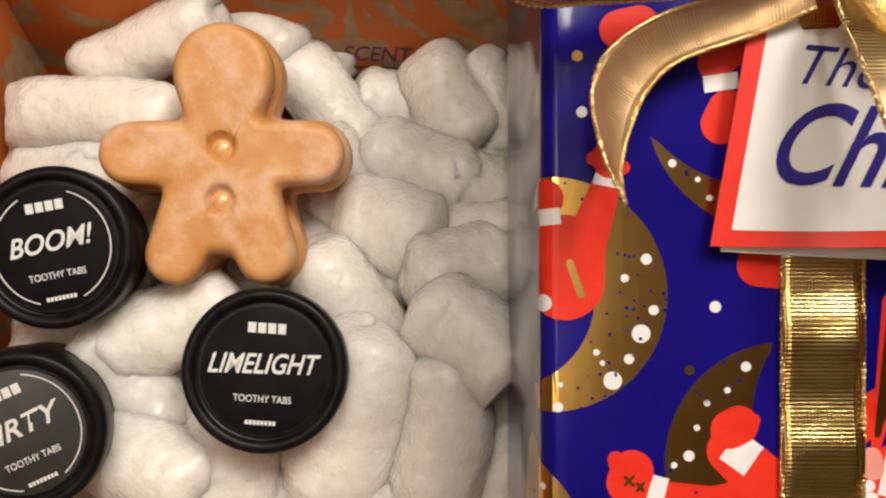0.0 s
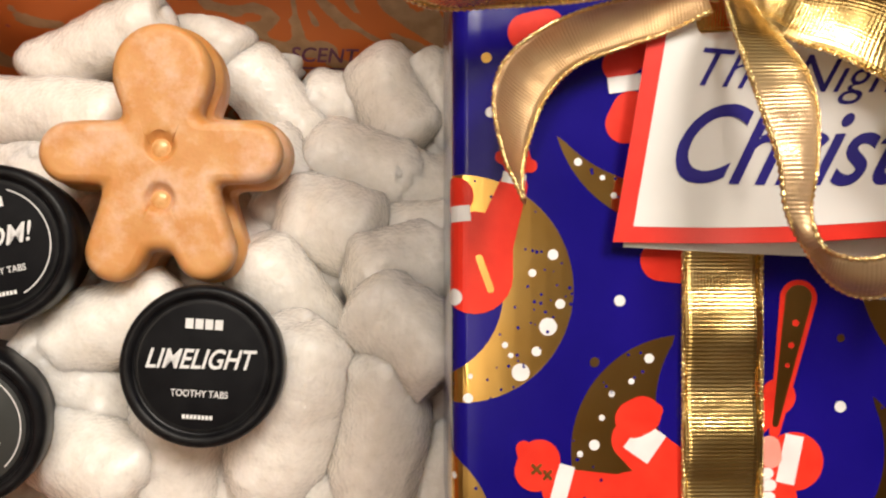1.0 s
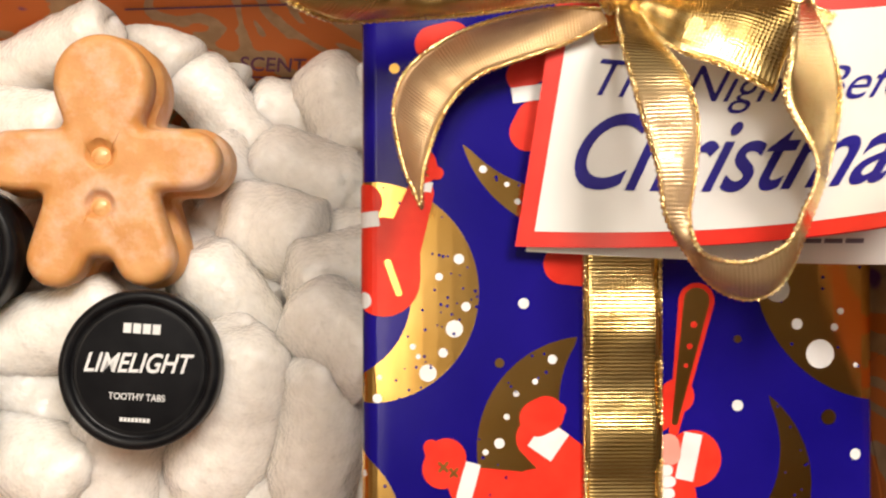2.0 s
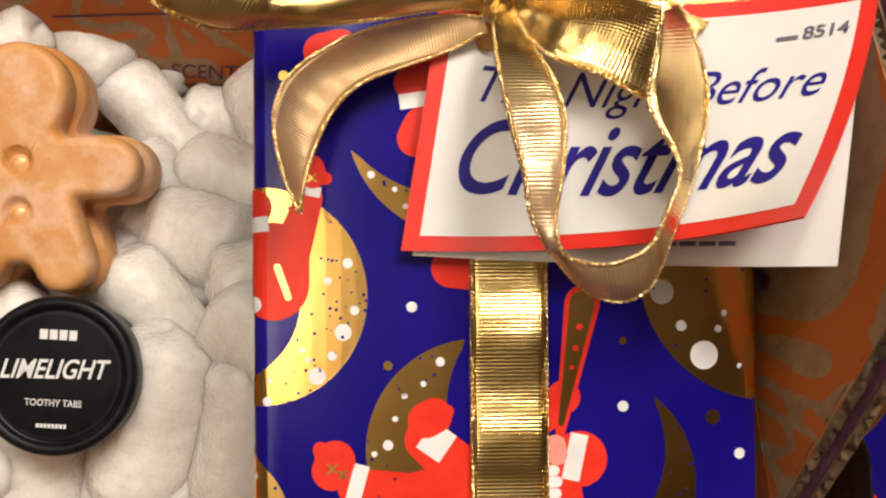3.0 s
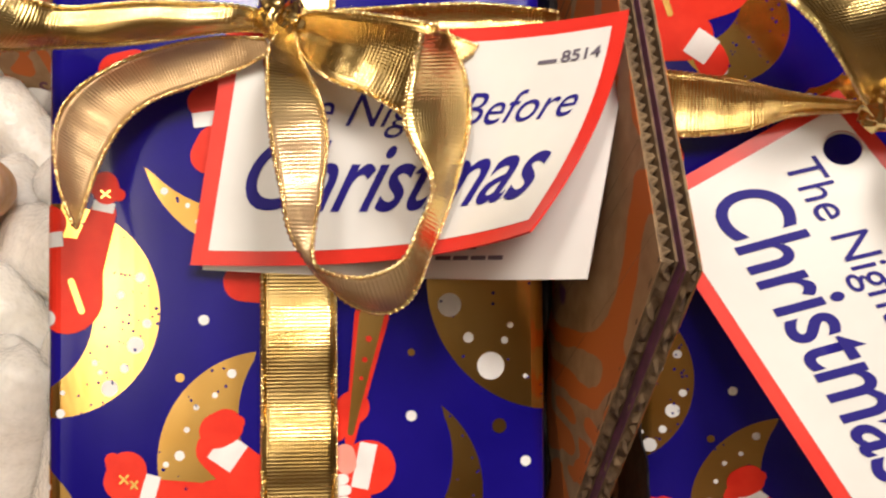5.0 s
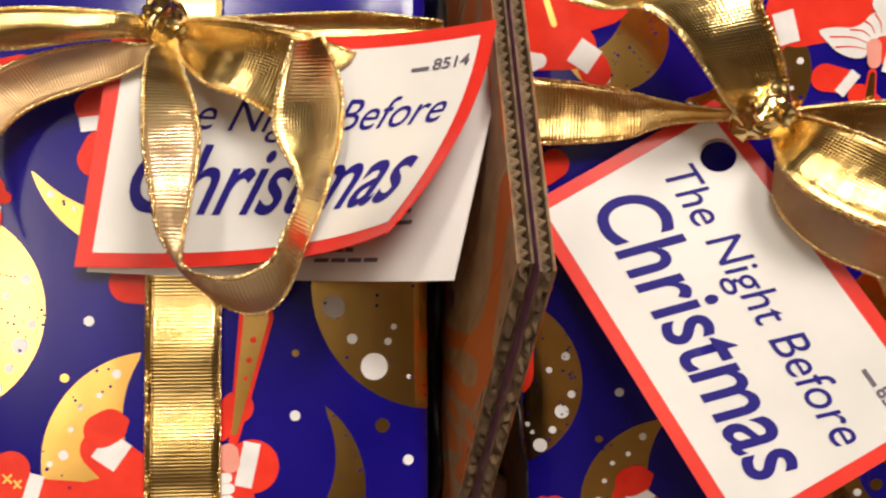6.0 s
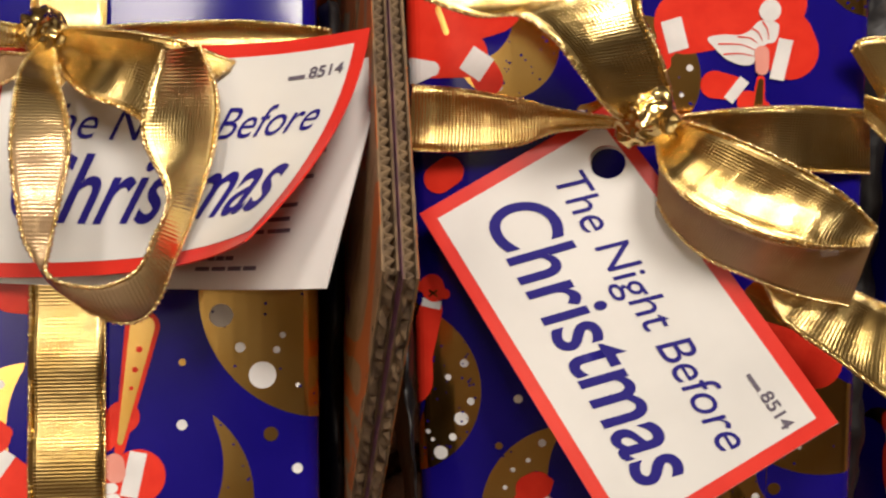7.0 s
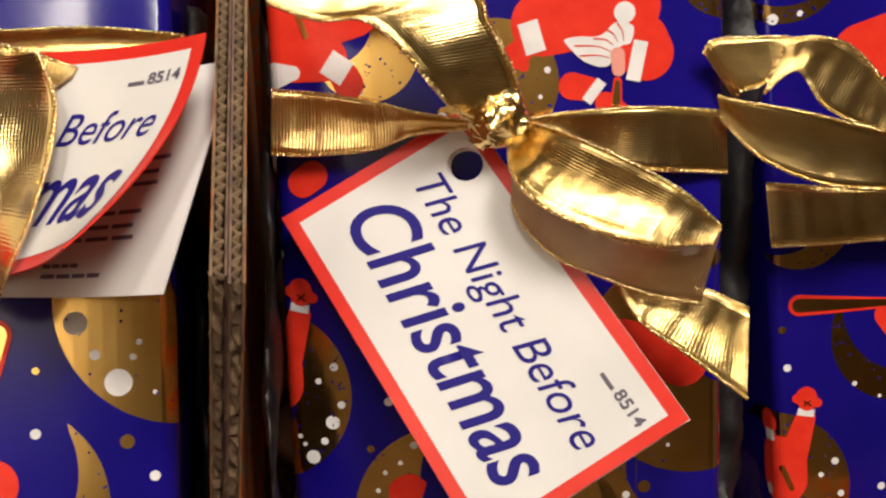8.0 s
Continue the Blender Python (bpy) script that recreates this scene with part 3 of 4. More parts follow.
# ---- cartons ----
def corrugated(x, y0, y1, z0, z1, thick, slant, inner, outer, parent, name="side_flap"):
    """An upright flap at x, made of two liners with a fluted sheet between them. slant: how far its front edge moves back at the foot."""
    liner, lean = 0.0004, 0.07
    def sheet(xa, xb):
        bm = block(xa, xb, 0, 1, 0, 1)
        for v in bm.verts:
            v.co.z = z0 + v.co.z * (z1 - z0)
            front = y0 + (slant * (z1 - v.co.z) / (z1 - z0))
            v.co.y = front + v.co.y * (y1 - front)
            v.co.x += lean * (v.co.z - z1)
        return bm
    body = part(name, sheet(x, x + 0.00012), inner, parent, "printed inner face of the corrugated flap", smooth=False)
    part("inner_liner", sheet(x + 0.00012, x + liner + 0.0002), KRAFT, body, smooth=False)
    part("outer_liner", sheet(x + thick - liner - 0.0002, x + thick - 0.00012), KRAFT, body, smooth=False)
    part("outer_print", sheet(x + thick - 0.00012, x + thick), outer, body, smooth=False)
    bm = bmesh.new()
    steps = int((y1 - y0) / 0.0006)
    rows = []
    rng = random.Random(int(x * 1e5))
    for i in range(steps + 1):
        y = y0 + (y1 - y0) * i / steps
        w = x + thick / 2 + (thick / 2 - liner * 1.2) * (0.86 + 0.5 * noise.noise((y * 160, x * 900, 0))) * math.sin(2 * math.pi * y / 0.0027 + 1.3 * noise.noise((y * 70, x * 900, 5)))
        rows.append([bm.verts.new((w + lean * (z - z1), y, z)) for z in (z0, z1 - 0.0006 - rng.random() * 0.0006)])
    for a, b in zip(rows, rows[1:]):
        bm.faces.new((a[0], b[0], b[1], a[1]))
    flute = part("flute", bm, KRAFT, body)
    solid = flute.modifiers.new("thickness", "SOLIDIFY")
    solid.thickness = 0.0005
    # the crumpled cut edge that closes the flap's front, shade put into its colour
    first = x
    bm = bmesh.new()
    rows = []
    for i in range(41):
        z = z1 - (z1 - z0) * i / 40
        y = y0 + slant * i / 40
        x = first + lean * (z - z1)
        wob = [rng.uniform(-0.0004, 0.0004) for _ in range(4)]
        rows.append([bm.verts.new((x + wob[0], y + 0.0012, z)), bm.verts.new((x + thick * 0.3 + wob[1], y - 0.0006 + wob[2] * 2, z)),
                     bm.verts.new((x + thick * 0.7 + wob[2], y - 0.0006 + wob[3] * 2, z)), bm.verts.new((x + thick + wob[3], y + 0.0012, z))])
    for a, b in zip(rows, rows[1:]):
        for k in range(3):
            bm.faces.new((a[k], a[k + 1], b[k + 1], b[k]))
    part("cut_edge", bm, SHADED_EDGE, body, "crumpled brown cut edge, coloured darker for shade", smooth=False)
    return body


def carton(name, x0, x1, y0, y1, rim, label):
    """An open carton from x0 to x1 inside, its walls up to rim."""
    ob = thing(name, pose(0, 0, 0), label, "cardboard box")
    t = 0.0035
    part("base", block(x0, x1, y0, y1, 0.001, 0.0045), KRAFT, ob, smooth=False)
    part("back_wall", block(x0 - t, x1 + t, y1, y1 + t, 0.001, rim, 0.0008), PRINT, ob, smooth=False)
    part("front_wall", block(x0 - t, x1 + t, y0 - t, y0, 0.001, rim, 0.0008), PRINT, ob, smooth=False)
    part("side_wall", block(x0 - t, x0, y0, y1, 0.001, rim, 0.0008), PRINT, ob, smooth=False)
    part("side_wall", block(x1, x1 + t, y0, y1, 0.001, rim, 0.0008), PRINT, ob, smooth=False)
    return ob


carton_a = carton("carton", -0.1665, 0.1490, -0.150, 0.0945, 0.20, "open brown cardboard box printed with orange leaves")
carton_b = carton("carton", 0.1564, 0.47, -0.150, 0.0945, 0.20, "open brown cardboard box beside the first, holding gifts")
corrugated(0.1549, -0.0865, 0.0945, 0.201, 0.2865, 0.0036, -0.030, PRINT, PURPLE, carton_a)
corrugated(0.1588, -0.0895, 0.0945, 0.201, 0.2888, 0.0034, -0.030, PURPLE, PRINT, carton_b)


# ---- wrapped gifts ----
def gift(m, label):
    return thing("gift_box", m, label, "gift", "wrapped gifts")


gift_a = gift(W @ pose(0.0185, 0, 0.144), "blue wrapped gift box with gold bow and a creased tag")
wrap_a = Wrap(gift_a, 0.1233, -0.082, 0.128, 0.118, left=0.0029)
pattern(wrap_a, 0, 0, 3)
gift_b = gift(W @ pose(0.1665, 0, 0.1235, 12, -10, 0), "blue wrapped gift box with gold bow and a flat tag")
wrap_b = Wrap(gift_b, 0.1233, -0.1, 0.11, 0.11, left=0.0014)
pattern(wrap_b, -10.4, -22.5, 20, upper=False)
shapes(wrap_b, piper(103, 59))
shapes(wrap_b, [
    ("red_shape", RED, 2, capsule(2, 70, 24, 74, 11, 9)),
    ("foil_belt", FOIL, 3, capsule(10, 72, 12, 66, 0.8)),
    ("white_cuff", WHITE, 4, patch(20, 57.5, 6.5, 7, -35)),
    ("red_shape", RED, 2, capsule(8, 60, 17, 60, 6)),
    ("white_beard", WHITE, 3, capsule(3, 56, 8, 56.5, 3.6, 2)),
    ("red_mitten", RED, 3, capsule(23, 53, 22, 55, 4)),
    ("red_mitten", RED, 3, capsule(12, 29, 9, 27, 4)),
    ("red_shape", RED, 2, capsule(106, 16, 100, 3, 6)),
    ("white_cuff", WHITE, 3, patch(114, 8, 5, 8, 5)),
    ("red_shape", RED, 2, capsule(95, -20, 112, -26, 7)),
])
moon(wrap_b, crescent(28, 62, 14, 18, 70, 12), [(26, 51, 0.8)], 61)
moon(wrap_b, crescent(62, 52, 17, 46, 60, 14), [(76, 55, 0.9), (74, 48, 0.6), (70, 62, 0.7)], 62)
moon(wrap_b, crescent(124, 82, 15, 136, 84, 12), [], 63)
moon(wrap_b, crescent(96, -62, 22, 110, -56, 14), [(108, -70, 1.6), (96, -64, 1.1)], 64)
gift_c = gift(W @ pose(0.3155, 0, 0.117, 12, -4, 5), "blue wrapped gift box with a looped gold bow")
wrap_c = Wrap(gift_c, 0.1233, -0.1, 0.11, 0.11)
pattern(wrap_c, -7.5, -61.5, 40, upper=False)
shapes(wrap_c, [
    ("horn_outline", RED, 3, capsule(8.5, -12.2, 40, -14.5, 3.4, 1.4)),
    ("foil_horn", FOIL, 4, capsule(8.5, -12.2, 40, -14.5, 2.2, 0.8)),
    ("red_mitten", RED, 2, capsule(36, -18, 40, -24, 4)),
    ("red_shape", RED, 2, capsule(30, 62, 46, 66, 9)),
])
moon(wrap_c, crescent(10, 15, 16, 4, 20, 16), [], 71)
moon(wrap_c, crescent(40, -24, 22, 44, -15, 22), [(25, -39, 0.8), (33, -44, 0.6)], 72)
moon(wrap_c, crescent(8, 92, 19, 8, 99, 21), [(4, 74.5, 1.6), (12, 75.5, 0.9)], 73)

# ---- soap bars, pots, packing ----
def leaning(x, y, z, rx=0, ry=0, rz=0):
    return W @ pose(x, y, z, rx, ry, rz)


def written(body, bold=0.0, shear=0.0):
    """The built-in font's letters as a bmesh, one unit wide and high over its own box, from 0 to 1 across and its true proportions kept aside."""
    data = bpy.data.curves.new("lettering", "FONT")
    data.body, data.offset, data.shear, data.resolution_u = body, bold, shear, 6
    ob = bpy.data.objects.new("lettering", data)
    scene.collection.objects.link(ob)
    bpy.context.view_layer.update()
    me = bpy.data.meshes.new_from_object(ob.evaluated_get(bpy.context.evaluated_depsgraph_get()))
    bpy.data.objects.remove(ob)
    bm = bmesh.new()
    bm.from_mesh(me)
    bpy.data.meshes.remove(me)
    bmesh.ops.triangulate(bm, faces=bm.faces[:])
    return bm


def lettering(body, x0, y0, x1, height, place, parent, material, bold=0.02, shear=0.0, tilt=0.0, name="lettering"):
    """Letters from x0 to x1 with their baseline at y0; height is a capital's. place maps x, y to the thing's surface."""
    bm = written(body, bold, shear)
    xs = [v.co.x for v in bm.verts]
    low, wide = min(xs), max(xs) - min(xs)
    c, s = math.cos(radians(tilt)), math.sin(radians(tilt))
    for v in bm.verts:
        a, b = (v.co.x - low) / wide * (x1 - x0), v.co.y / 0.69 * height
        v.co = place(x0 + c * a - s * b, y0 + s * a + c * b)
    return part(name, bm, material, parent, smooth=False)


def bar(x0, y0, x1, y1, place, parent, material, tilt=0.0, name="print_bar"):
    bm = bmesh.new()
    n = 6
    c, s = math.cos(radians(tilt)), math.sin(radians(tilt))
    def at(a, b):
        return bm.verts.new(place(x0 + c * a - s * b, y0 + s * a + c * b))
    rows = [(at((x1 - x0) * i / n, 0), at((x1 - x0) * i / n, y1 - y0)) for i in range(n + 1)]
    for (a, b), (d, e) in zip(rows, rows[1:]):
        bm.faces.new((a, d, e, b))
    return part(name, bm, material, parent, smooth=False)


# ---- gift tags ----
TAG_L, TAG_S = 0.098, 0.0585


def card(place, parent, name, material, inset=0.0, lift=0.0, hole=True, thick=0.0004, label=""):
    """A thin card bent by place(u, v, lift), with a punched hole near its upper corner."""
    bm = bmesh.new()
    nu, nv = 110, 66
    hu, hv, hr = 0.0135, 0.0500, 0.0046
    inside, rows = set(), []
    for i in range(nu + 1):
        row = []
        for j in range(nv + 1):
            u = inset + (TAG_L - 2 * inset) * i / nu
            v = inset + (TAG_S - 2 * inset) * j / nv
            d = math.hypot(u - hu, v - hv)
            within = hole and d < hr
            if within:
                k = hr / max(d, 1e-5)
                u, v = hu + (u - hu) * k, hv + (v - hv) * k
            vert = bm.verts.new(place(u, v, lift))
            if within:
                inside.add(vert)
            row.append(vert)
        rows.append(row)
    for a, b in zip(rows, rows[1:]):
        for j in range(nv):
            corners = (a[j], b[j], b[j + 1], a[j + 1])
            if not all(q in inside for q in corners):
                bm.faces.new(corners)
    bmesh.ops.delete(bm, geom=[v for v in bm.verts if not v.link_faces], context="VERTS")
    ob = part(name, bm, material, parent, label)
    if thick:
        solid = ob.modifiers.new("thickness", "SOLIDIFY")
        solid.thickness, solid.offset, solid.use_quality_normals = thick, -1, True
        crease = ob.modifiers.new("edges", "EDGE_SPLIT")
        crease.split_angle = radians(40)
    return ob


def tag_print(place, leaf):
    """The white panel and the blue words of a tag."""
    panel = card(place, leaf, "white_panel", CARD, 0.0036, 0.0002, thick=0)
    def ink(u, v):
        return place(u, v, 0.00045)
    lettering("The Night Before", 0.0112, 0.0352, 0.0905, 0.0084, ink, leaf, INK, 0.0, 0.28, -2.4)
    lettering("Christmas", 0.0095, 0.0142, 0.0890, 0.0172, ink, leaf, INK, 0.012, 0.28, -2.2)
    lettering("8514", 0.0830, 0.0470, 0.0930, 0.0030, ink, leaf, GREYINK, 0.02)
    bar(0.0772, 0.0472, 0.0820, 0.0482, ink, leaf, GREYINK)
    return panel


def curl(corner_a, corner_b, corner_c, corner_d, reach, drop, bow=0.0):
    """A card that leaves its left edge flat and curls up to its right edge."""
    a, b, c, d = (Vector(q) for q in (corner_a, corner_b, corner_c, corner_d))
    def place(u, v, lift=0.0):
        f, g = u / TAG_L, v / TAG_S
        left, right = a.lerp(b, g), c.lerp(d, g)
        right = right + Vector((bow, 0, -1.2 * bow)) * (4 * g * (1 - g))
        mid = left + Vector((reach, (right.y - left.y) * 0.45 - drop, 0.003))
        p = left * (1 - f) ** 2 + mid * (2 * f * (1 - f)) + right * f ** 2
        along = ((mid - left) * (1 - f) + (right - mid) * f).normalized()
        n = along.cross(b - a).normalized()
        return p + n * lift
    return place


def in_gift(gift_m, place):
    back = (W.inverted() @ gift_m).inverted()
    return lambda *a: back @ Vector(place(*a))


tag_a = in_gift(gift_a.matrix_basis, curl((0.0564, 0.0006, 0.149), (0.0658, 0.0583, 0.1520), (0.1280, 0.0055, 0.2031), (0.1536, 0.0538, 0.1808), 0.052, 0.004, 0.0046))
leaf = card(tag_a, gift_a, "gift_tag", TAGRED, label="curled white card tag with a red border")
tag_print(tag_a, leaf)
back_leaf = in_gift(gift_a.matrix_basis, curl((0.0590, -0.0005, 0.1475), (0.0650, 0.0460, 0.1485), (0.1436, -0.0035, 0.1813), (0.1589, 0.0525, 0.1630), 0.055, 0.002))
under = card(back_leaf, gift_a, "tag_back", CARD, hole=False, label="plain white lower leaf of the tag")
for k, (v, u0, u1) in enumerate(((0.034, 0.05, 0.088), (0.0305, 0.05, 0.0855), (0.0275, 0.05, 0.086), (0.0205, 0.05, 0.083), (0.0170, 0.05, 0.0815),
                                 (0.0140, 0.05, 0.0825), (0.0075, 0.055, 0.066), (0.0048, 0.055, 0.074))):
    for i in range(4):
        a = u0 + (u1 - u0) * i / 4
        bar(a, v, a + (u1 - u0) / 4 * 0.86, v + 0.0011, lambda u, v: back_leaf(u, v, 0.0003), under, GREYINK)



def flat_tag(u, v, lift=0.0):
    """The other tag: flat, its right edge a little bowed."""
    a, b = Vector((0.1688, 0.0167, 0.134)), Vector((0.2170, 0.0439, 0.1457))
    c, d = Vector((0.2666, -0.0372, 0.1683)), Vector((0.2165, -0.0690, 0.1565))
    f, g = u / TAG_L, v / TAG_S
    n = (d - a).cross(b - a).normalized()
    bend = 0.0028 * math.sin(math.pi * min(max(f, 0), 1)) * g ** 2
    return a.lerp(d, f).lerp(b.lerp(c, f), g) + n * (lift + bend)


tag_b = in_gift(gift_b.matrix_basis, flat_tag)
leaf = card(tag_b, gift_b, "gift_tag", TAGRED, label="flat white card tag with a red border")
tag_print(tag_b, leaf)
lower = in_gift(gift_b.matrix_basis, lambda u, v, lift=0.0: flat_tag(u, v, lift - 0.0018) + Vector((0.0004, -0.0002, 0)))
card(lower, gift_b, "tag_back", CARD, label="plain white lower leaf of the tag")

# ---- ribbons (edge to edge, along the leaning axes) ----
TAIL_A = [
    ((0.0748, 0.0524, 0.1570), (0.0760, 0.0493, 0.1570)),
    ((0.0660, 0.0530, 0.1560), (0.0672, 0.0454, 0.1540)),
    ((0.0547, 0.0510, 0.1570), (0.0576, 0.0422, 0.1530)),
    ((0.0423, 0.0464, 0.1580), (0.0481, 0.0385, 0.1530)),
    ((0.0327, 0.0391, 0.1600), (0.0419, 0.0325, 0.1550)),
    ((0.0294, 0.0300, 0.1630), (0.0381, 0.0247, 0.1570)),
    ((0.0312, 0.0182, 0.1660), (0.0356, 0.0157, 0.1600)),
    ((0.0350, 0.0088, 0.1680), (0.0352, 0.0081, 0.1670)),
]
LOOP_A = [
    ((0.0785, 0.0547, 0.1580), (0.0815, 0.0530, 0.1600)),
    ((0.0763, 0.0469, 0.1670), (0.0840, 0.0445, 0.1670)),
    ((0.0769, 0.0358, 0.1750), (0.0879, 0.0352, 0.1750)),
    ((0.0783, 0.0251, 0.1810), (0.0895, 0.0259, 0.1790)),
    ((0.0804, 0.0152, 0.1840), (0.0884, 0.0154, 0.1820)),
    ((0.0822, 0.0059, 0.1830), (0.0868, 0.0058, 0.1830)),
    ((0.0871, -0.0014, 0.1800), (0.0873, -0.0001, 0.1870)),
    ((0.0938, -0.0081, 0.1765), (0.0916, -0.0023, 0.1845)),
    ((0.1015, -0.0104, 0.1755), (0.0983, -0.0026, 0.1845)),
    ((0.1073, -0.0067, 0.1770), (0.1049, 0.0007, 0.1850)),
    ((0.1119, 0.0042, 0.1775), (0.1079, 0.0067, 0.1855)),
    ((0.1163, 0.0158, 0.1770), (0.1110, 0.0162, 0.1850)),
    ((0.1198, 0.0300, 0.1750), (0.1056, 0.0287, 0.1830)),
    ((0.1195, 0.0414, 0.1710), (0.1068, 0.0388, 0.1830)),
    ((0.1157, 0.0518, 0.1700), (0.1093, 0.0481, 0.1800)),
]
PATCH_A = [
    ((0.0792, 0.0560, 0.1580), (0.0813, 0.0516, 0.1580)),
    ((0.0856, 0.0569, 0.1640), (0.0844, 0.0463, 0.1620)),
    ((0.0946, 0.0553, 0.1700), (0.0901, 0.0411, 0.1660)),
    ((0.1047, 0.0531, 0.1740), (0.0984, 0.0377, 0.1680)),
    ((0.1135, 0.0516, 0.1740), (0.1072, 0.0317, 0.1720)),
]
TIP_A = [
    ((0.1038, 0.0553, 0.1620), (0.1057, 0.0449, 0.1620)),
    ((0.1130, 0.0532, 0.1640), (0.1110, 0.0421, 0.1630)),
    ((0.1233, 0.0493, 0.1650), (0.1222, 0.0479, 0.1650)),
]
BAND_A = [
    ((0.0800, 0.0595, 0.1530), (0.0797, 0.0560, 0.1505)),
    ((0.1039, 0.0616, 0.1520), (0.1033, 0.0566, 0.1490)),
    ((0.1231, 0.0629, 0.1510), (0.1229, 0.0572, 0.1482)),
    ((0.1399, 0.0624, 0.1490), (0.1400, 0.0578, 0.1472)),
    ((0.1458, 0.0625, 0.1460), (0.1458, 0.0575, 0.1455)),
]
LEFT_A = [
    ((0.0760, 0.0587, 0.1560), (0.0764, 0.0549, 0.1547)),
    ((0.0667, 0.0588, 0.1620), (0.0644, 0.0533, 0.1595)),
    ((0.0490, 0.0587, 0.1640), (0.0468, 0.0502, 0.1610)),
    ((0.0330, 0.0567, 0.1660), (0.0294, 0.0486, 0.1625)),
    ((0.0261, 0.0573, 0.1700), (0.0183, 0.0473, 0.1660)),
    ((0.0185, 0.0589, 0.1740), (0.0110, 0.0487, 0.1702)),
    ((0.0082, 0.0633, 0.1760), (0.0043, 0.0523, 0.1735)),
]
BAND_B = [
    ((0.1668, 0.0503, 0.1380), (0.1664, 0.0337, 0.1353)),
    ((0.1786, 0.0488, 0.1410), (0.1783, 0.0330, 0.1383)),
    ((0.1915, 0.0457, 0.1460), (0.1930, 0.0338, 0.1426)),
    ((0.2042, 0.0419, 0.1500), (0.2036, 0.0367, 0.1487)),
    ((0.2178, 0.0386, 0.1560), (0.2170, 0.0367, 0.1560)),
]
RIGHT_B = [
    ((0.2269, 0.0382, 0.1580), (0.2268, 0.0353, 0.1580)),
    ((0.2365, 0.0396, 0.1580), (0.2413, 0.0349, 0.1566)),
    ((0.2499, 0.0411, 0.1580), (0.2520, 0.0288, 0.1539)),
    ((0.2650, 0.0418, 0.1580), (0.2650, 0.0262, 0.1539)),
    ((0.2870, 0.0420, 0.1520), (0.2880, 0.0259, 0.1493)),
]
UP_B = [
    ((0.2189, 0.0372, 0.1580), (0.2283, 0.0386, 0.1580)),
    ((0.2108, 0.0391, 0.1680), (0.2290, 0.0410, 0.1620)),
    ((0.2034, 0.0453, 0.1740), (0.2251, 0.0495, 0.1680)),
    ((0.1961, 0.0534, 0.1760), (0.2190, 0.0594, 0.1720)),
    ((0.1884, 0.0586, 0.1760), (0.2145, 0.0676, 0.1720)),
    ((0.1781, 0.0587, 0.1750), (0.1889, 0.0705, 0.1720)),
    ((0.1666, 0.0634, 0.1720), (0.1680, 0.0721, 0.1720)),
]
LOOP_B = [
    ((0.2300, 0.0378, 0.1600), (0.2255, 0.0328, 0.1600)),
    ((0.2339, 0.0342, 0.1700), (0.2246, 0.0233, 0.1680)),
    ((0.2432, 0.0282, 0.1780), (0.2301, 0.0150, 0.1740)),
    ((0.2546, 0.0220, 0.1800), (0.2424, 0.0087, 0.1780)),
    ((0.2641, 0.0162, 0.1800), (0.2553, 0.0052, 0.1800)),
    ((0.2725, 0.0093, 0.1780), (0.2703, 0.0050, 0.1780)),
]
UNDER_B = [
    ((0.2725, 0.0086, 0.1780), (0.2716, -0.0090, 0.1660)),
    ((0.2624, 0.0048, 0.1760), (0.2589, -0.0063, 0.1650)),
    ((0.2492, 0.0066, 0.1740), (0.2461, -0.0015, 0.1650)),
    ((0.2380, 0.0119, 0.1700), (0.2360, 0.0034, 0.1630)),
    ((0.2294, 0.0186, 0.1660), (0.2291, 0.0108, 0.1600)),
    ((0.2256, 0.0255, 0.1620), (0.2262, 0.0174, 0.1580)),
]
END_B = [
    ((0.2553, 0.0053, 0.1600), (0.2520, -0.0020, 0.1600)),
    ((0.2672, -0.0022, 0.1630), (0.2568, -0.0125, 0.1620)),
    ((0.2771, -0.0068, 0.1640), (0.2689, -0.0220, 0.1640)),
    ((0.2853, -0.0107, 0.1640), (0.2827, -0.0331, 0.1660)),
]
LOOP_C1 = [
    ((0.2779, 0.0555, 0.1600), (0.2880, 0.0442, 0.1557)),
    ((0.2798, 0.0584, 0.1620), (0.2887, 0.0460, 0.1586)),
    ((0.2893, 0.0588, 0.1640), (0.2940, 0.0478, 0.1614)),
    ((0.2992, 0.0587, 0.1650), (0.2985, 0.0568, 0.1645)),
]
LOOP_C2 = [
    ((0.2986, 0.0583, 0.1640), (0.2931, 0.0448, 0.1614)),
    ((0.3069, 0.0585, 0.1660), (0.3018, 0.0504, 0.1634)),
    ((0.3161, 0.0557, 0.1660), (0.3088, 0.0418, 0.1626)),
    ((0.3257, 0.0464, 0.1650), (0.3198, 0.0365, 0.1620)),
    ((0.3369, 0.0346, 0.1640), (0.3343, 0.0327, 0.1614)),
]
LOOP_C3 = [
    ((0.2821, 0.0448, 0.1580), (0.2841, 0.0396, 0.1546)),
    ((0.2873, 0.0429, 0.1600), (0.2945, 0.0288, 0.1557)),
    ((0.3034, 0.0398, 0.1620), (0.3094, 0.0218, 0.1577)),
    ((0.3190, 0.0363, 0.1620), (0.3257, 0.0198, 0.1577)),
    ((0.3395, 0.0323, 0.1600), (0.3441, 0.0195, 0.1566)),
]
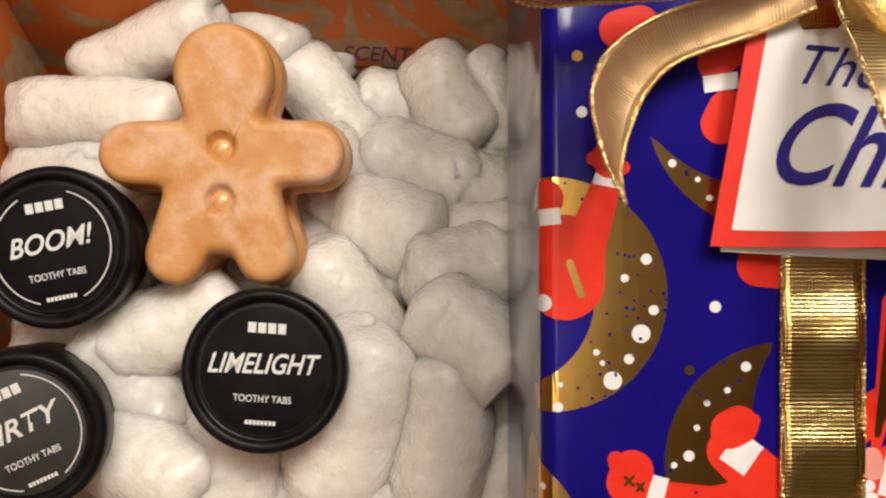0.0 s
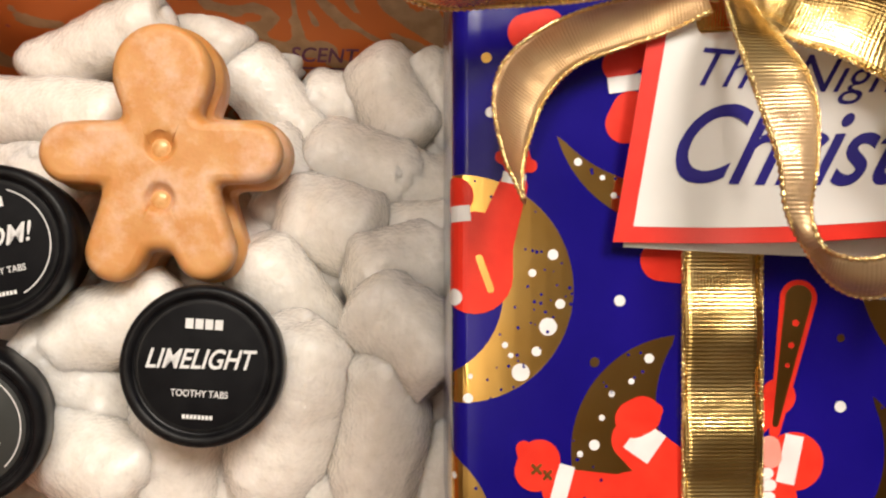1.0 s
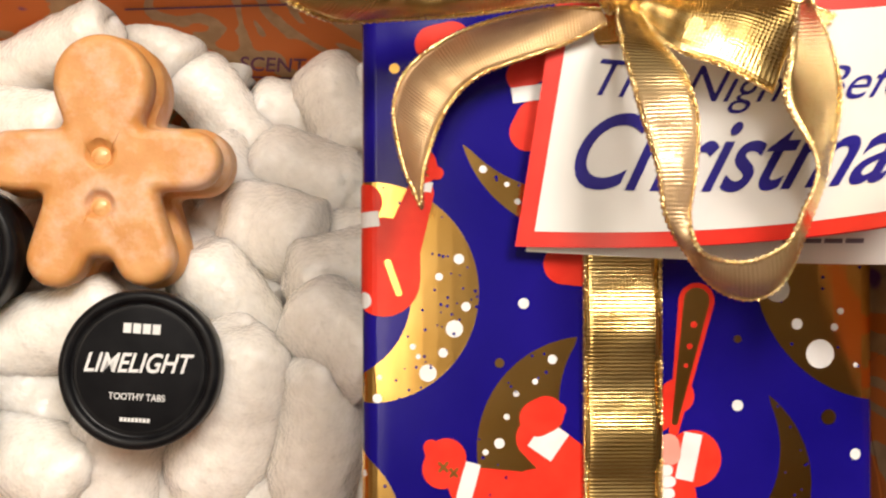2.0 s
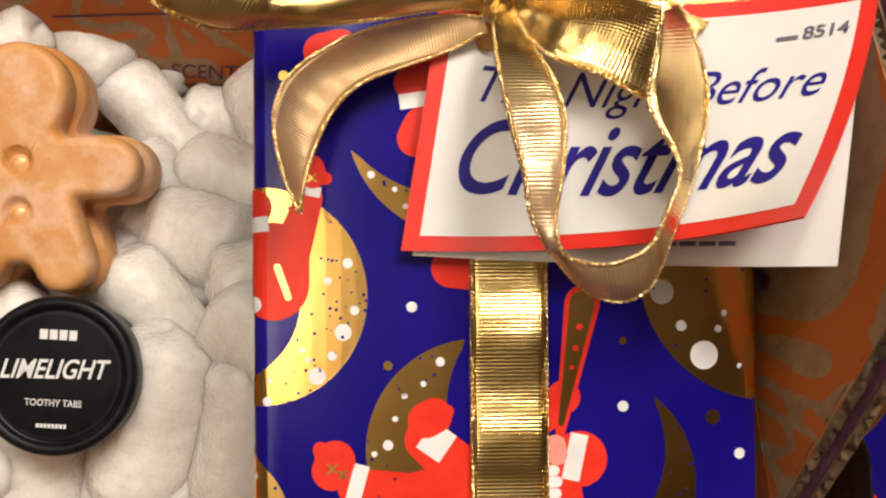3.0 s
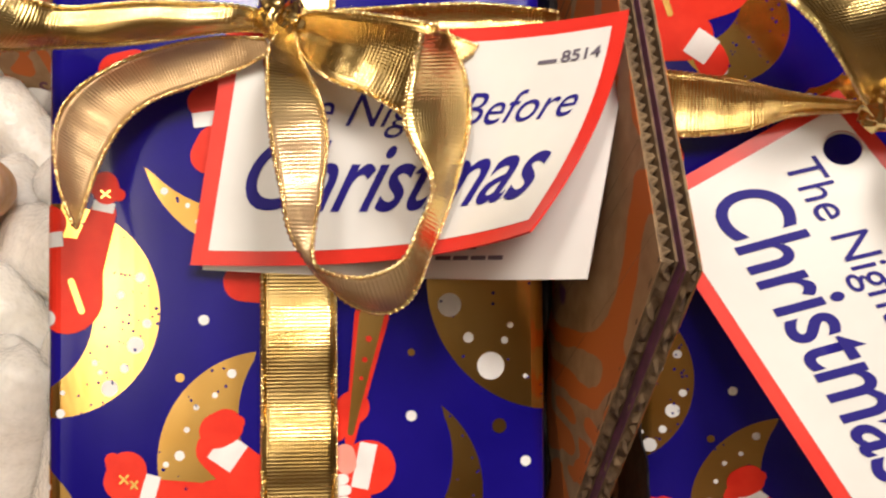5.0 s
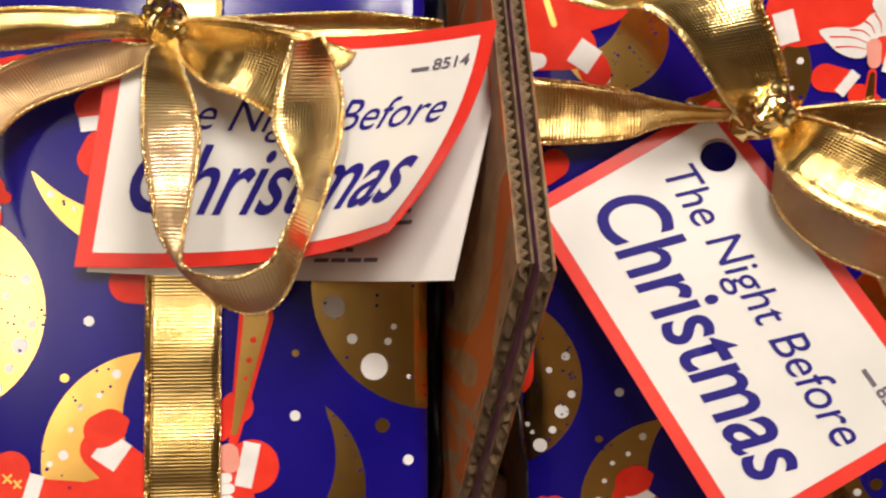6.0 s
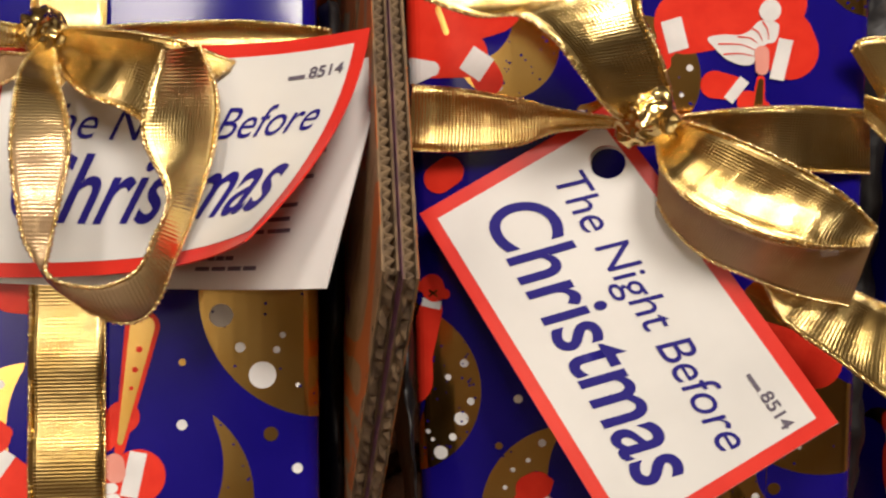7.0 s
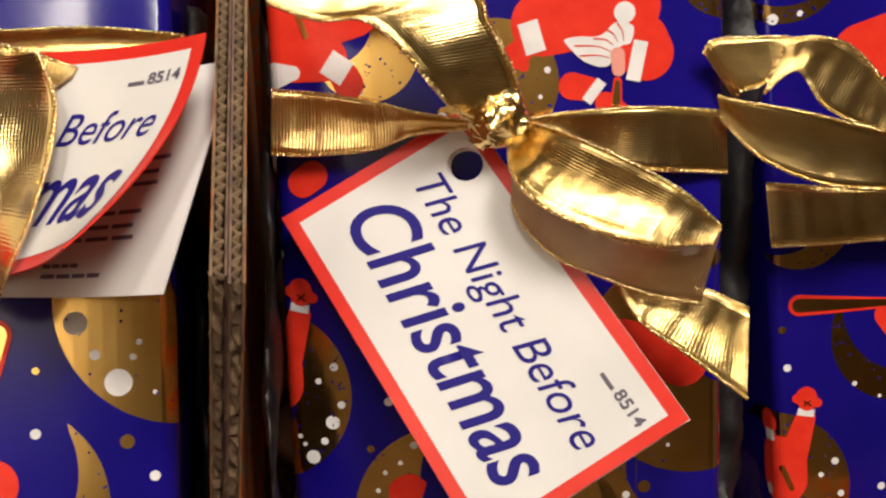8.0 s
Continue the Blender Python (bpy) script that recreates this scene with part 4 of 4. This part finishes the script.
BAND_C = [
    ((0.3073, 0.0248, 0.1320), (0.3093, 0.0066, 0.1294)),
    ((0.3233, 0.0236, 0.1330), (0.3257, 0.0070, 0.1304)),
    ((0.3422, 0.0233, 0.1340), (0.3451, 0.0079, 0.1314)),
    ((0.3675, 0.0222, 0.1340), (0.3708, 0.0074, 0.1314)),
]


def tied(gift_ob, rows, material, label="", name="ribbon", **more):
    back = (W.inverted() @ gift_ob.matrix_basis).inverted()
    return ribbon(gift_ob, [tuple(tuple(back @ Vector(q)) for q in pair) for pair in rows], material, label, name, **more)


def knot(gift_ob, x, y, z, size, seed):
    """A tight knot: a lump of wound ribbon, pinched into sharp folds that run round it."""
    bm = bmesh.new()
    bmesh.ops.create_icosphere(bm, subdivisions=6, radius=1)
    turn = Matrix.Rotation(seed, 3, "Z")
    for v in bm.verts:
        n = v.co.copy()
        q = turn @ n
        fold = 1 - abs(math.sin(2.7 * q.x + 1.6 * noise.noise(q * 1.7 + Vector((seed, 0, 0)))))
        cross = 1 - abs(math.sin(3.1 * q.y + 2.2 * noise.noise(q * 2.3 + Vector((0, seed, 0)))))
        crease = 0.20 * fold ** 1.3 + 0.07 * cross ** 2 + 0.06 * noise.noise(q * 3.1 + Vector((0, 0, seed)))
        v.co = n * (0.86 + crease) * size
        v.co.z *= 0.85
    back = (W.inverted() @ gift_ob.matrix_basis).inverted()
    return part("knot", bm, GOLD, gift_ob, "tight gold ribbon knot", at=Matrix.Translation(back @ Vector((x, y, z))))


tied(gift_a, [((0.0727, y, z), (0.0902, y, z)) for y, z in ((0.058, 0.1475), (0.045, 0.1458), (0.01, 0.1456), (-0.03, 0.1456), (-0.0795, 0.1454))], GOLD,
     "gold ribbon band down the gift", "ribbon_band", rib=0.000022, wave=0.0007)
tied(gift_a, [((0.0727, y, z), (0.0902, y, z)) for y, z in ((0.0585, 0.1475), (0.075, 0.1456), (0.1, 0.1452), (0.126, 0.1450))], GOLD, "", "ribbon_band")
tied(gift_a, BAND_A, GOLD, "", "ribbon_band", cup=0.001)
tied(gift_a, LEFT_A, GOLD, "gold bow loop", "bow_loop", cup=0.003, ripple=0.0005, pleat=0.0008)
tied(gift_a, TAIL_A, TAN, "sheer tan reverse of the ribbon tail", "ribbon_tail", cup=-0.001)
tied(gift_a, PATCH_A, GOLD, "", "bow_loop", cup=0.004, ripple=0.0006, pleat=0.0008)
tied(gift_a, LOOP_A, TURNED, "hanging bow loop, gold turning to its paler reverse", "bow_loop", cup=0.0008, ripple=0.0002, pleat=0.0004)
tied(gift_a, TIP_A, GOLD, "", "ribbon_tail")
knot(gift_a, 0.0785, 0.0572, 0.158, 0.0062, 0.4)

tied(gift_b, BAND_B, GOLD, "gold ribbon band across the gift", "ribbon_band", cup=0.002)
tied(gift_b, RIGHT_B, GOLD, "", "ribbon_band", cup=0.001)
tied(gift_b, UP_B, GOLD, "gold bow loop", "bow_loop", cup=0.002, ripple=0.0005, pleat=0.0008)
tied(gift_b, LOOP_B, GOLD, "", "bow_loop", cup=0.003, ripple=0.0005, pleat=0.0008)
tied(gift_b, UNDER_B, TAN, "tan reverse of the bow loop", "bow_loop")
tied(gift_b, END_B, GOLD, "", "ribbon_tail", cup=0.0015)
knot(gift_b, 0.2232, 0.0388, 0.160, 0.0086, 2.1)

tied(gift_c, LOOP_C1, GOLD, "gold bow loop", "bow_loop")
tied(gift_c, LOOP_C2, GOLD, "", "bow_loop", cup=0.001)
tied(gift_c, LOOP_C3, GOLD, "", "bow_loop", cup=0.002, ripple=0.0003)
tied(gift_c, BAND_C, GOLD, "gold ribbon band across the gift", "ribbon_band")
knot(gift_c, 0.352, 0.028, 0.152, 0.0065, 1.2)


# ---- gingerbread bath bar ----
def gingerbread(m):
    """A moulded figure-shaped bar: a smooth union of round limbs, raised as one body, with two button hollows."""
    ob = thing("gingerbread_bar", m, "pale brown gingerbread-shaped soap bar with two buttons", "soap")
    limbs = (((0, 30, 0, 30.6), 16.6), ((-29, 3.5, 29, 5), 11), ((0, 4, 0, -14), 14.5), ((0, 8, 0, 24), 12.4), ((-8, -8, -14.5, -28.8), 10.5), ((8, -8, 14.5, -28), 10.5))

    def field(x, y):
        d = 1e9
        total = 0.0
        for (ax, ay, bx, by), r in limbs:
            t = max(0, min(1, ((x - ax) * (bx - ax) + (y - ay) * (by - ay)) / ((bx - ax) ** 2 + (by - ay) ** 2)))
            total += math.exp(-(math.hypot(x - ax - t * (bx - ax), y - ay - t * (by - ay)) - r) / 1.6)
        return -1.6 * math.log(total)

    def reach(a, inset):
        lo, hi = 0.5, 60.0
        r = lo
        while r < hi and field(r * math.cos(a), r * math.sin(a)) < -inset:
            r += 0.5
        lo, hi = max(r - 0.5, 0.1), r
        for _ in range(14):
            mid = (lo + hi) / 2
            lo, hi = (mid, hi) if field(mid * math.cos(a), mid * math.sin(a)) < -inset else (lo, mid)
        return hi
    n = 200
    angles = [2 * math.pi * i / n for i in range(n)]
    buttons = ((0.2, 6.4), (0.2, -10.6))
    bm = bmesh.new()
    rings = []
    for inset, z in ((1.2, -40), (-0.6, -38), (-1.2, -33), (-1.2, -20), (-0.6, -17), (1.3, -15.4), (1.7, -14.4), (0.9, -13.4), (0.5, -6), (0.8, -3.2), (1.5, -1.4), (2.5, -0.5), (3.8, 0)):
        rings.append([(reach(a, inset) * math.cos(a), reach(a, inset) * math.sin(a), z) for a in angles])
    top = rings[-1]
    for k in range(1, 26):
        f = 1 - k / 26
        rings.append([(x * f, y * f, z) for x, y, z in top])
    made = []
    for ring in rings:
        row = []
        for x, y, z in ring:
            if z > -0.5:
                for bx, by in buttons:
                    d = math.hypot(x - bx, y - by)
                    z -= 3.4 * math.exp(-(d / 4.4) ** 6)
                z += 0.35 * noise.noise((x * 0.08, y * 0.08, 3.0))
            row.append(bm.verts.new((x / 1000, y / 1000, z / 1000)))
        made.append(row)
    for a, b in zip(made, made[1:]):
        for i in range(n):
            bm.faces.new((a[i], a[(i + 1) % n], b[(i + 1) % n], b[i]))
    bm.faces.new(made[-1])
    bm.faces.new(made[0][::-1])
    part("body", bm, BISCUIT, ob)
    for bx, by in buttons:
        b = bmesh.new()
        bmesh.ops.create_uvsphere(b, u_segments=20, v_segments=12, radius=0.0033)
        for v in b.verts:
            v.co.z *= 0.5
        part("button", b, LUSTRE, ob, "shiny gold button", at=Matrix.Translation((bx / 1000, by / 1000 - 0.0009, -0.0030)))
    return ob


gingerbread(leaning(-0.0714, 0.0265, 0.0400, 2, 3, -1))


# ---- black pots ----
def pot(m, word, tilt, label, ringed, material, half):
    """A small round pot with a black screw lid and a printed paper disc. half: the word's half width."""
    ob = thing("pot", m, label, "cosmetic pot", "black pots")
    mm = 0.001
    part("jar", lathe([(0, -33 * mm), (21 * mm, -33 * mm), (23.5 * mm, -31.5 * mm), (24 * mm, -13 * mm), (0, -13 * mm)]), BLACK, ob)
    rim = lathe([(0, -12 * mm), (25.6 * mm, -12 * mm), (26.0 * mm, -11 * mm), (26.0 * mm, -3 * mm), (25.7 * mm, -1.4 * mm), (24.9 * mm, -0.4 * mm),
                 (23.8 * mm, 0), (22.6 * mm, -0.3 * mm), (22.0 * mm, -1.0 * mm), (21.7 * mm, -1.7 * mm), (21.2 * mm, -1.9 * mm), (20.9 * mm, -1.5 * mm), (20.4 * mm, -1.4 * mm), (0, -1.4 * mm)], 96)
    lid = part("lid", rim, BLACK, ob)
    disc = part("paper_disc", lathe([(0, -1.32 * mm), (19.6 * mm, -1.32 * mm), (19.8 * mm, -1.2 * mm), (19.6 * mm, -1.12 * mm), (0, -1.12 * mm)], 72), material, lid)
    def place(x, y):
        c, s = math.cos(radians(tilt)), math.sin(radians(tilt))
        return Vector((c * x - s * y, s * x + c * y, -1.02 * mm))
    for i in range(4):
        bar(-6.0 * mm + i * 3.1 * mm, 11.6 * mm, -6.0 * mm + i * 3.1 * mm + 2.5 * mm, 14.8 * mm, place, lid, LETTER, name="mark_bar")
    for i in range(8):
        bar(-4.8 * mm + i * 1.22 * mm, -16.8 * mm, -4.8 * mm + i * 1.22 * mm + 0.95 * mm, -15.5 * mm, place, lid, LETTER, name="mark_bar")
    lettering(word, -half * mm, -1.4 * mm, half * mm, 6.0 * mm, place, lid, LETTER, 0.016, 0.34, 2)
    lettering("TOOTHY TABS", -9.0 * mm, -9.8 * mm, 9.0 * mm, 2.1 * mm, place, lid, LETTER, 0.012)
    if ringed:
        for a0, a1 in ((-68, 65), (115, 248)):
            bm = bmesh.new()
            row = []
            for i in range(41):
                a = radians(a0 + (a1 - a0) * i / 40)
                row.append([bm.verts.new(place(r * mm * math.cos(a), r * mm * math.sin(a))) for r in (18.1, 18.5)])
            for p, q in zip(row, row[1:]):
                bm.faces.new((p[0], p[1], q[1], q[0]))
            part("printed_ring", bm, LETTER, lid, smooth=False)
    return ob


pot(leaning(-0.0556, -0.0378, 0.050, -3, 2, 0), "LIMELIGHT", -4, "black round pot with a plain black lid label", False, LABEL, 17.5)
pot(leaning(-0.1235, 0.0005, 0.045, 0, 3, 0), "BOOM!", 11, "black round pot with a thin white ring on its label", True, LABEL, 13.5)
pot(leaning(-0.1305, -0.0570, 0.052, 4, 6, 0), "DIRTY", 24, "black round pot, glare put into its label as charcoal grey", True, GLARE_LABEL, 14.5)


# ---- packing ----
def peanut(x, y, z, length, radius, angle, seed, stand=0.0, fine=True):
    """One foam packing piece: a slightly bent, creased roll with one crumpled end."""
    rng = random.Random(seed)
    bm = bmesh.new()
    n, rings = (40, 44) if fine else (16, 14)
    bend, flat = rng.uniform(-0.13, 0.13), rng.uniform(0.85, 1.0)
    cut = rng.choice((-1, 1))
    shift = Vector((rng.uniform(0, 50), rng.uniform(0, 50), rng.uniform(0, 50)))
    half = length / 2
    rows = []
    for i in range(rings + 1):
        t = -math.cos(math.pi * i / rings)
        end = 1 - abs(t)
        body = (1 - (1 - min(end / 0.42, 1)) ** 2.6) ** 0.5 if 0 < i < rings else 0.0
        if t * cut > 0 and 0 < i < rings:
            body = max(body, min(1, end / 0.05) ** 0.5 * (0.80 + 0.20 * min(end / 0.3, 1)))
        row = []
        for k in range(n):
            a = 2 * math.pi * k / n
            d = Vector((t * half, math.cos(a) * radius, math.sin(a) * radius * flat))
            lump = 1 + 0.10 * noise.noise(d * (0.9 / radius) + shift)
            if fine:
                lump += 0.05 * noise.noise(d * (3 / radius) + shift) + 0.035 * (0.5 - abs(noise.noise(d * (5.5 / radius) + shift))) + 0.022 * noise.noise(d * (11 / radius) + shift)
            if t * cut > 0.7:
                lump *= 1 + 0.12 * (t * cut - 0.7) / 0.3 * math.sin(3 * a + seed)
            row.append(bm.verts.new((t * half * (1 + 0.05 * math.sin(2 * a + seed)), math.cos(a) * radius * body * lump + bend * half * t * t, math.sin(a) * radius * flat * body * lump)))
        rows.append(row)
    for a, b in zip(rows, rows[1:]):
        for k in range(n):
            bm.faces.new((a[k], a[(k + 1) % n], b[(k + 1) % n], b[k]))
    bmesh.ops.remove_doubles(bm, verts=bm.verts[:], dist=1e-6)
    bmesh.ops.recalc_face_normals(bm, faces=bm.faces[:])
    ob = part("packing_peanut", bm, FOAM, at=leaning(x, y, z - radius * 0.8, 0, stand, angle))
    return tagged(ob, "white crinkled foam packing piece in the carton", "packing", "packing pieces")


BACK = [
    (-0.1147, 0.0786, -0.0200, 0.0623, 0.0118, 22),
    (-0.1270, 0.0501, 0.0000, 0.0651, 0.0126, -3),
    (-0.0725, 0.0862, -0.0300, 0.0331, 0.0115, -40),
    (-0.0467, 0.0594, -0.0350, 0.0514, 0.0129, -52),
    (-0.0215, 0.0586, -0.0450, 0.0343, 0.0133, -10),
    (0.0025, 0.0594, -0.0350, 0.0424, 0.0147, -65),
    (0.0243, 0.0437, -0.0450, 0.0343, 0.0114, 20),
    (-0.0519, 0.0883, -0.0500, 0.0371, 0.0116, -30),
    (0.0185, 0.0707, -0.0700, 0.0316, 0.0109, 50),
    (-0.1391, 0.0312, -0.0050, 0.0475, 0.0103, 5),
    (-0.1188, 0.0246, 0.0000, 0.0366, 0.0102, -15),
]
MIDDLE = [
    (-0.0103, 0.0307, -0.0120, 0.0442, 0.0147, -18),
    (0.0140, 0.0235, -0.0150, 0.0360, 0.0127, -20),
    (-0.0187, 0.0072, 0.0080, 0.0378, 0.0159, -15),
    (-0.0372, 0.0252, -0.0080, 0.0395, 0.0125, -60),
    (0.0155, 0.0043, 0.0000, 0.0326, 0.0122, 10),
    (-0.0339, -0.0193, 0.0150, 0.0488, 0.0140, -55),
    (0.0050, -0.0094, 0.0200, 0.0365, 0.0150, 12),
    (0.0083, -0.0288, 0.0400, 0.0398, 0.0148, -38),
    (-0.0496, 0.0002, 0.0000, 0.0407, 0.0122, -40),
    (-0.0610, -0.0118, 0.0050, 0.0401, 0.0120, 10),
    (-0.1092, 0.0042, 0.0050, 0.0361, 0.0110, 60),
]
FRONT = [
    (-0.0291, -0.0566, 0.0360, 0.0623, 0.0168, 72),
    (0.0002, -0.0639, 0.0360, 0.0586, 0.0143, 84),
    (-0.0936, -0.0270, 0.0280, 0.0507, 0.0135, 22),
    (-0.1074, -0.0470, 0.0260, 0.0491, 0.0136, -52),
    (-0.0987, -0.0740, 0.0360, 0.0440, 0.0156, -25),
    (-0.0726, -0.0763, 0.0300, 0.0485, 0.0159, 82),
    (-0.0546, -0.0844, 0.0200, 0.0384, 0.0115, 85),
    (-0.1276, -0.0325, 0.0200, 0.0423, 0.0096, 10),
    (0.0187, -0.0544, 0.0150, 0.0429, 0.0117, 80),
    (-0.0157, -0.0912, 0.0300, 0.0448, 0.0149, 20),
    (0.0184, -0.0844, 0.0200, 0.0423, 0.0135, 60),
]

FILL = [(-0.0290, -0.0120, 0.0000, 0.0420, 0.0140, 35), (-0.0330, 0.0080, -0.0060, 0.0400, 0.0140, -40), (0.0050, -0.0300, 0.0060, 0.0420, 0.0140, 70)]
for seed, row in enumerate(BACK + MIDDLE + FRONT + FILL):
    x, y, z, length, radius, angle = row
    peanut(x, y, z, length * 1.08, radius * 1.12, angle, seed, ((seed * 37) % 30) - 15)
# the pieces underneath, down to the carton's floor
under_rng = random.Random(8)
for layer in range(4):
    for i in range(6):
        for j in range(5):
            wx = -0.140 + 0.052 * i + under_rng.uniform(-0.01, 0.01)
            wy = -0.125 + 0.048 * j + under_rng.uniform(-0.008, 0.008)
            wz = 0.022 + 0.026 * layer
            spot = W.inverted() @ Vector((wx, wy, wz))
            top = 0.028 - max(0.0, (spot.y + 0.03)) * 0.85 if wx < 0.0 else 0.012
            if spot.z < top and wx < 0.125:
                peanut(spot.x, spot.y, spot.z, under_rng.uniform(0.040, 0.05), 0.0135, under_rng.uniform(0, 180), 100 + layer * 40 + i * 6 + j, 0.0, layer > 1)
# and those that carry the gifts in the other carton
for layer in range(4):
    for i in range(6):
        for j in range(5):
            wx = 0.182 + 0.05 * i + under_rng.uniform(-0.006, 0.006)
            wy = -0.122 + 0.047 * j + under_rng.uniform(-0.006, 0.006)
            spot = W.inverted() @ Vector((wx, wy, 0.022 + 0.026 * layer))
            if spot.z + 0.013 < 0.008 + spot.y * 0.2 and wx < 0.445:
                peanut(spot.x, spot.y, spot.z, under_rng.uniform(0.038, 0.046), 0.0135, under_rng.uniform(0, 180), 400 + layer * 40 + i * 6 + j, 0.0, False)

# ---- print on the carton's back wall ----
def on_wall(x, z):
    return Vector((x, 0.0942, z))


lettering("SCENT", -0.0412, 0.0955, -0.0125, 0.0095, on_wall, carton_a, PURPLE, 0.015, 0.2, -3)
bar(-0.0445, 0.0905, -0.005, 0.0918, on_wall, carton_a, PURPLE, -3)
bar(-0.080, 0.134, -0.010, 0.1352, on_wall, carton_a, PURPLE, 3)
for i in range(5):
    bar(0.012 + 0.0055 * i, 0.086, 0.0155 + 0.0055 * i, 0.092, on_wall, carton_a, PURPLE, -2)


# ---- black plastic film between the gifts, and a black sheet for shade ----
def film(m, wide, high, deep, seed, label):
    """A crumpled black sheet, folded over on itself, for plastic film and for shade in a gap."""
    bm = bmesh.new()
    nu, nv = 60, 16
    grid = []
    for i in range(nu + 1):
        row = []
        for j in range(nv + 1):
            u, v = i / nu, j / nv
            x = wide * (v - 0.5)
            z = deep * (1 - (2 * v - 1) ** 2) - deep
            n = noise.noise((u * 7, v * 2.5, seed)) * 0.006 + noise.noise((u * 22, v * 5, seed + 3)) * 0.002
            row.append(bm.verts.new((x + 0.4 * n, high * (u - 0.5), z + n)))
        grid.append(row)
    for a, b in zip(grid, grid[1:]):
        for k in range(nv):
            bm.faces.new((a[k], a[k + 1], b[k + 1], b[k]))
    ob = part("film_shade_sheet", bm, FILM_SHADE, at=m)
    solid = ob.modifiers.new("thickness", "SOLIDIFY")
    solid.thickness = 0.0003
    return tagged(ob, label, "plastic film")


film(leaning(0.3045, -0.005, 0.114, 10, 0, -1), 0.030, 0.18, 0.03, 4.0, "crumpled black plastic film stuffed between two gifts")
# black sheet in place of the dark gap and the flap's shaded face
film(leaning(0.1652, -0.002, 0.140, -8, 0, 0), 0.0040, 0.185, 0.03, 9.0, "crumpled black sheet added for the shade beside the cardboard flap")
# this film also stands in for the dark of the deep gap
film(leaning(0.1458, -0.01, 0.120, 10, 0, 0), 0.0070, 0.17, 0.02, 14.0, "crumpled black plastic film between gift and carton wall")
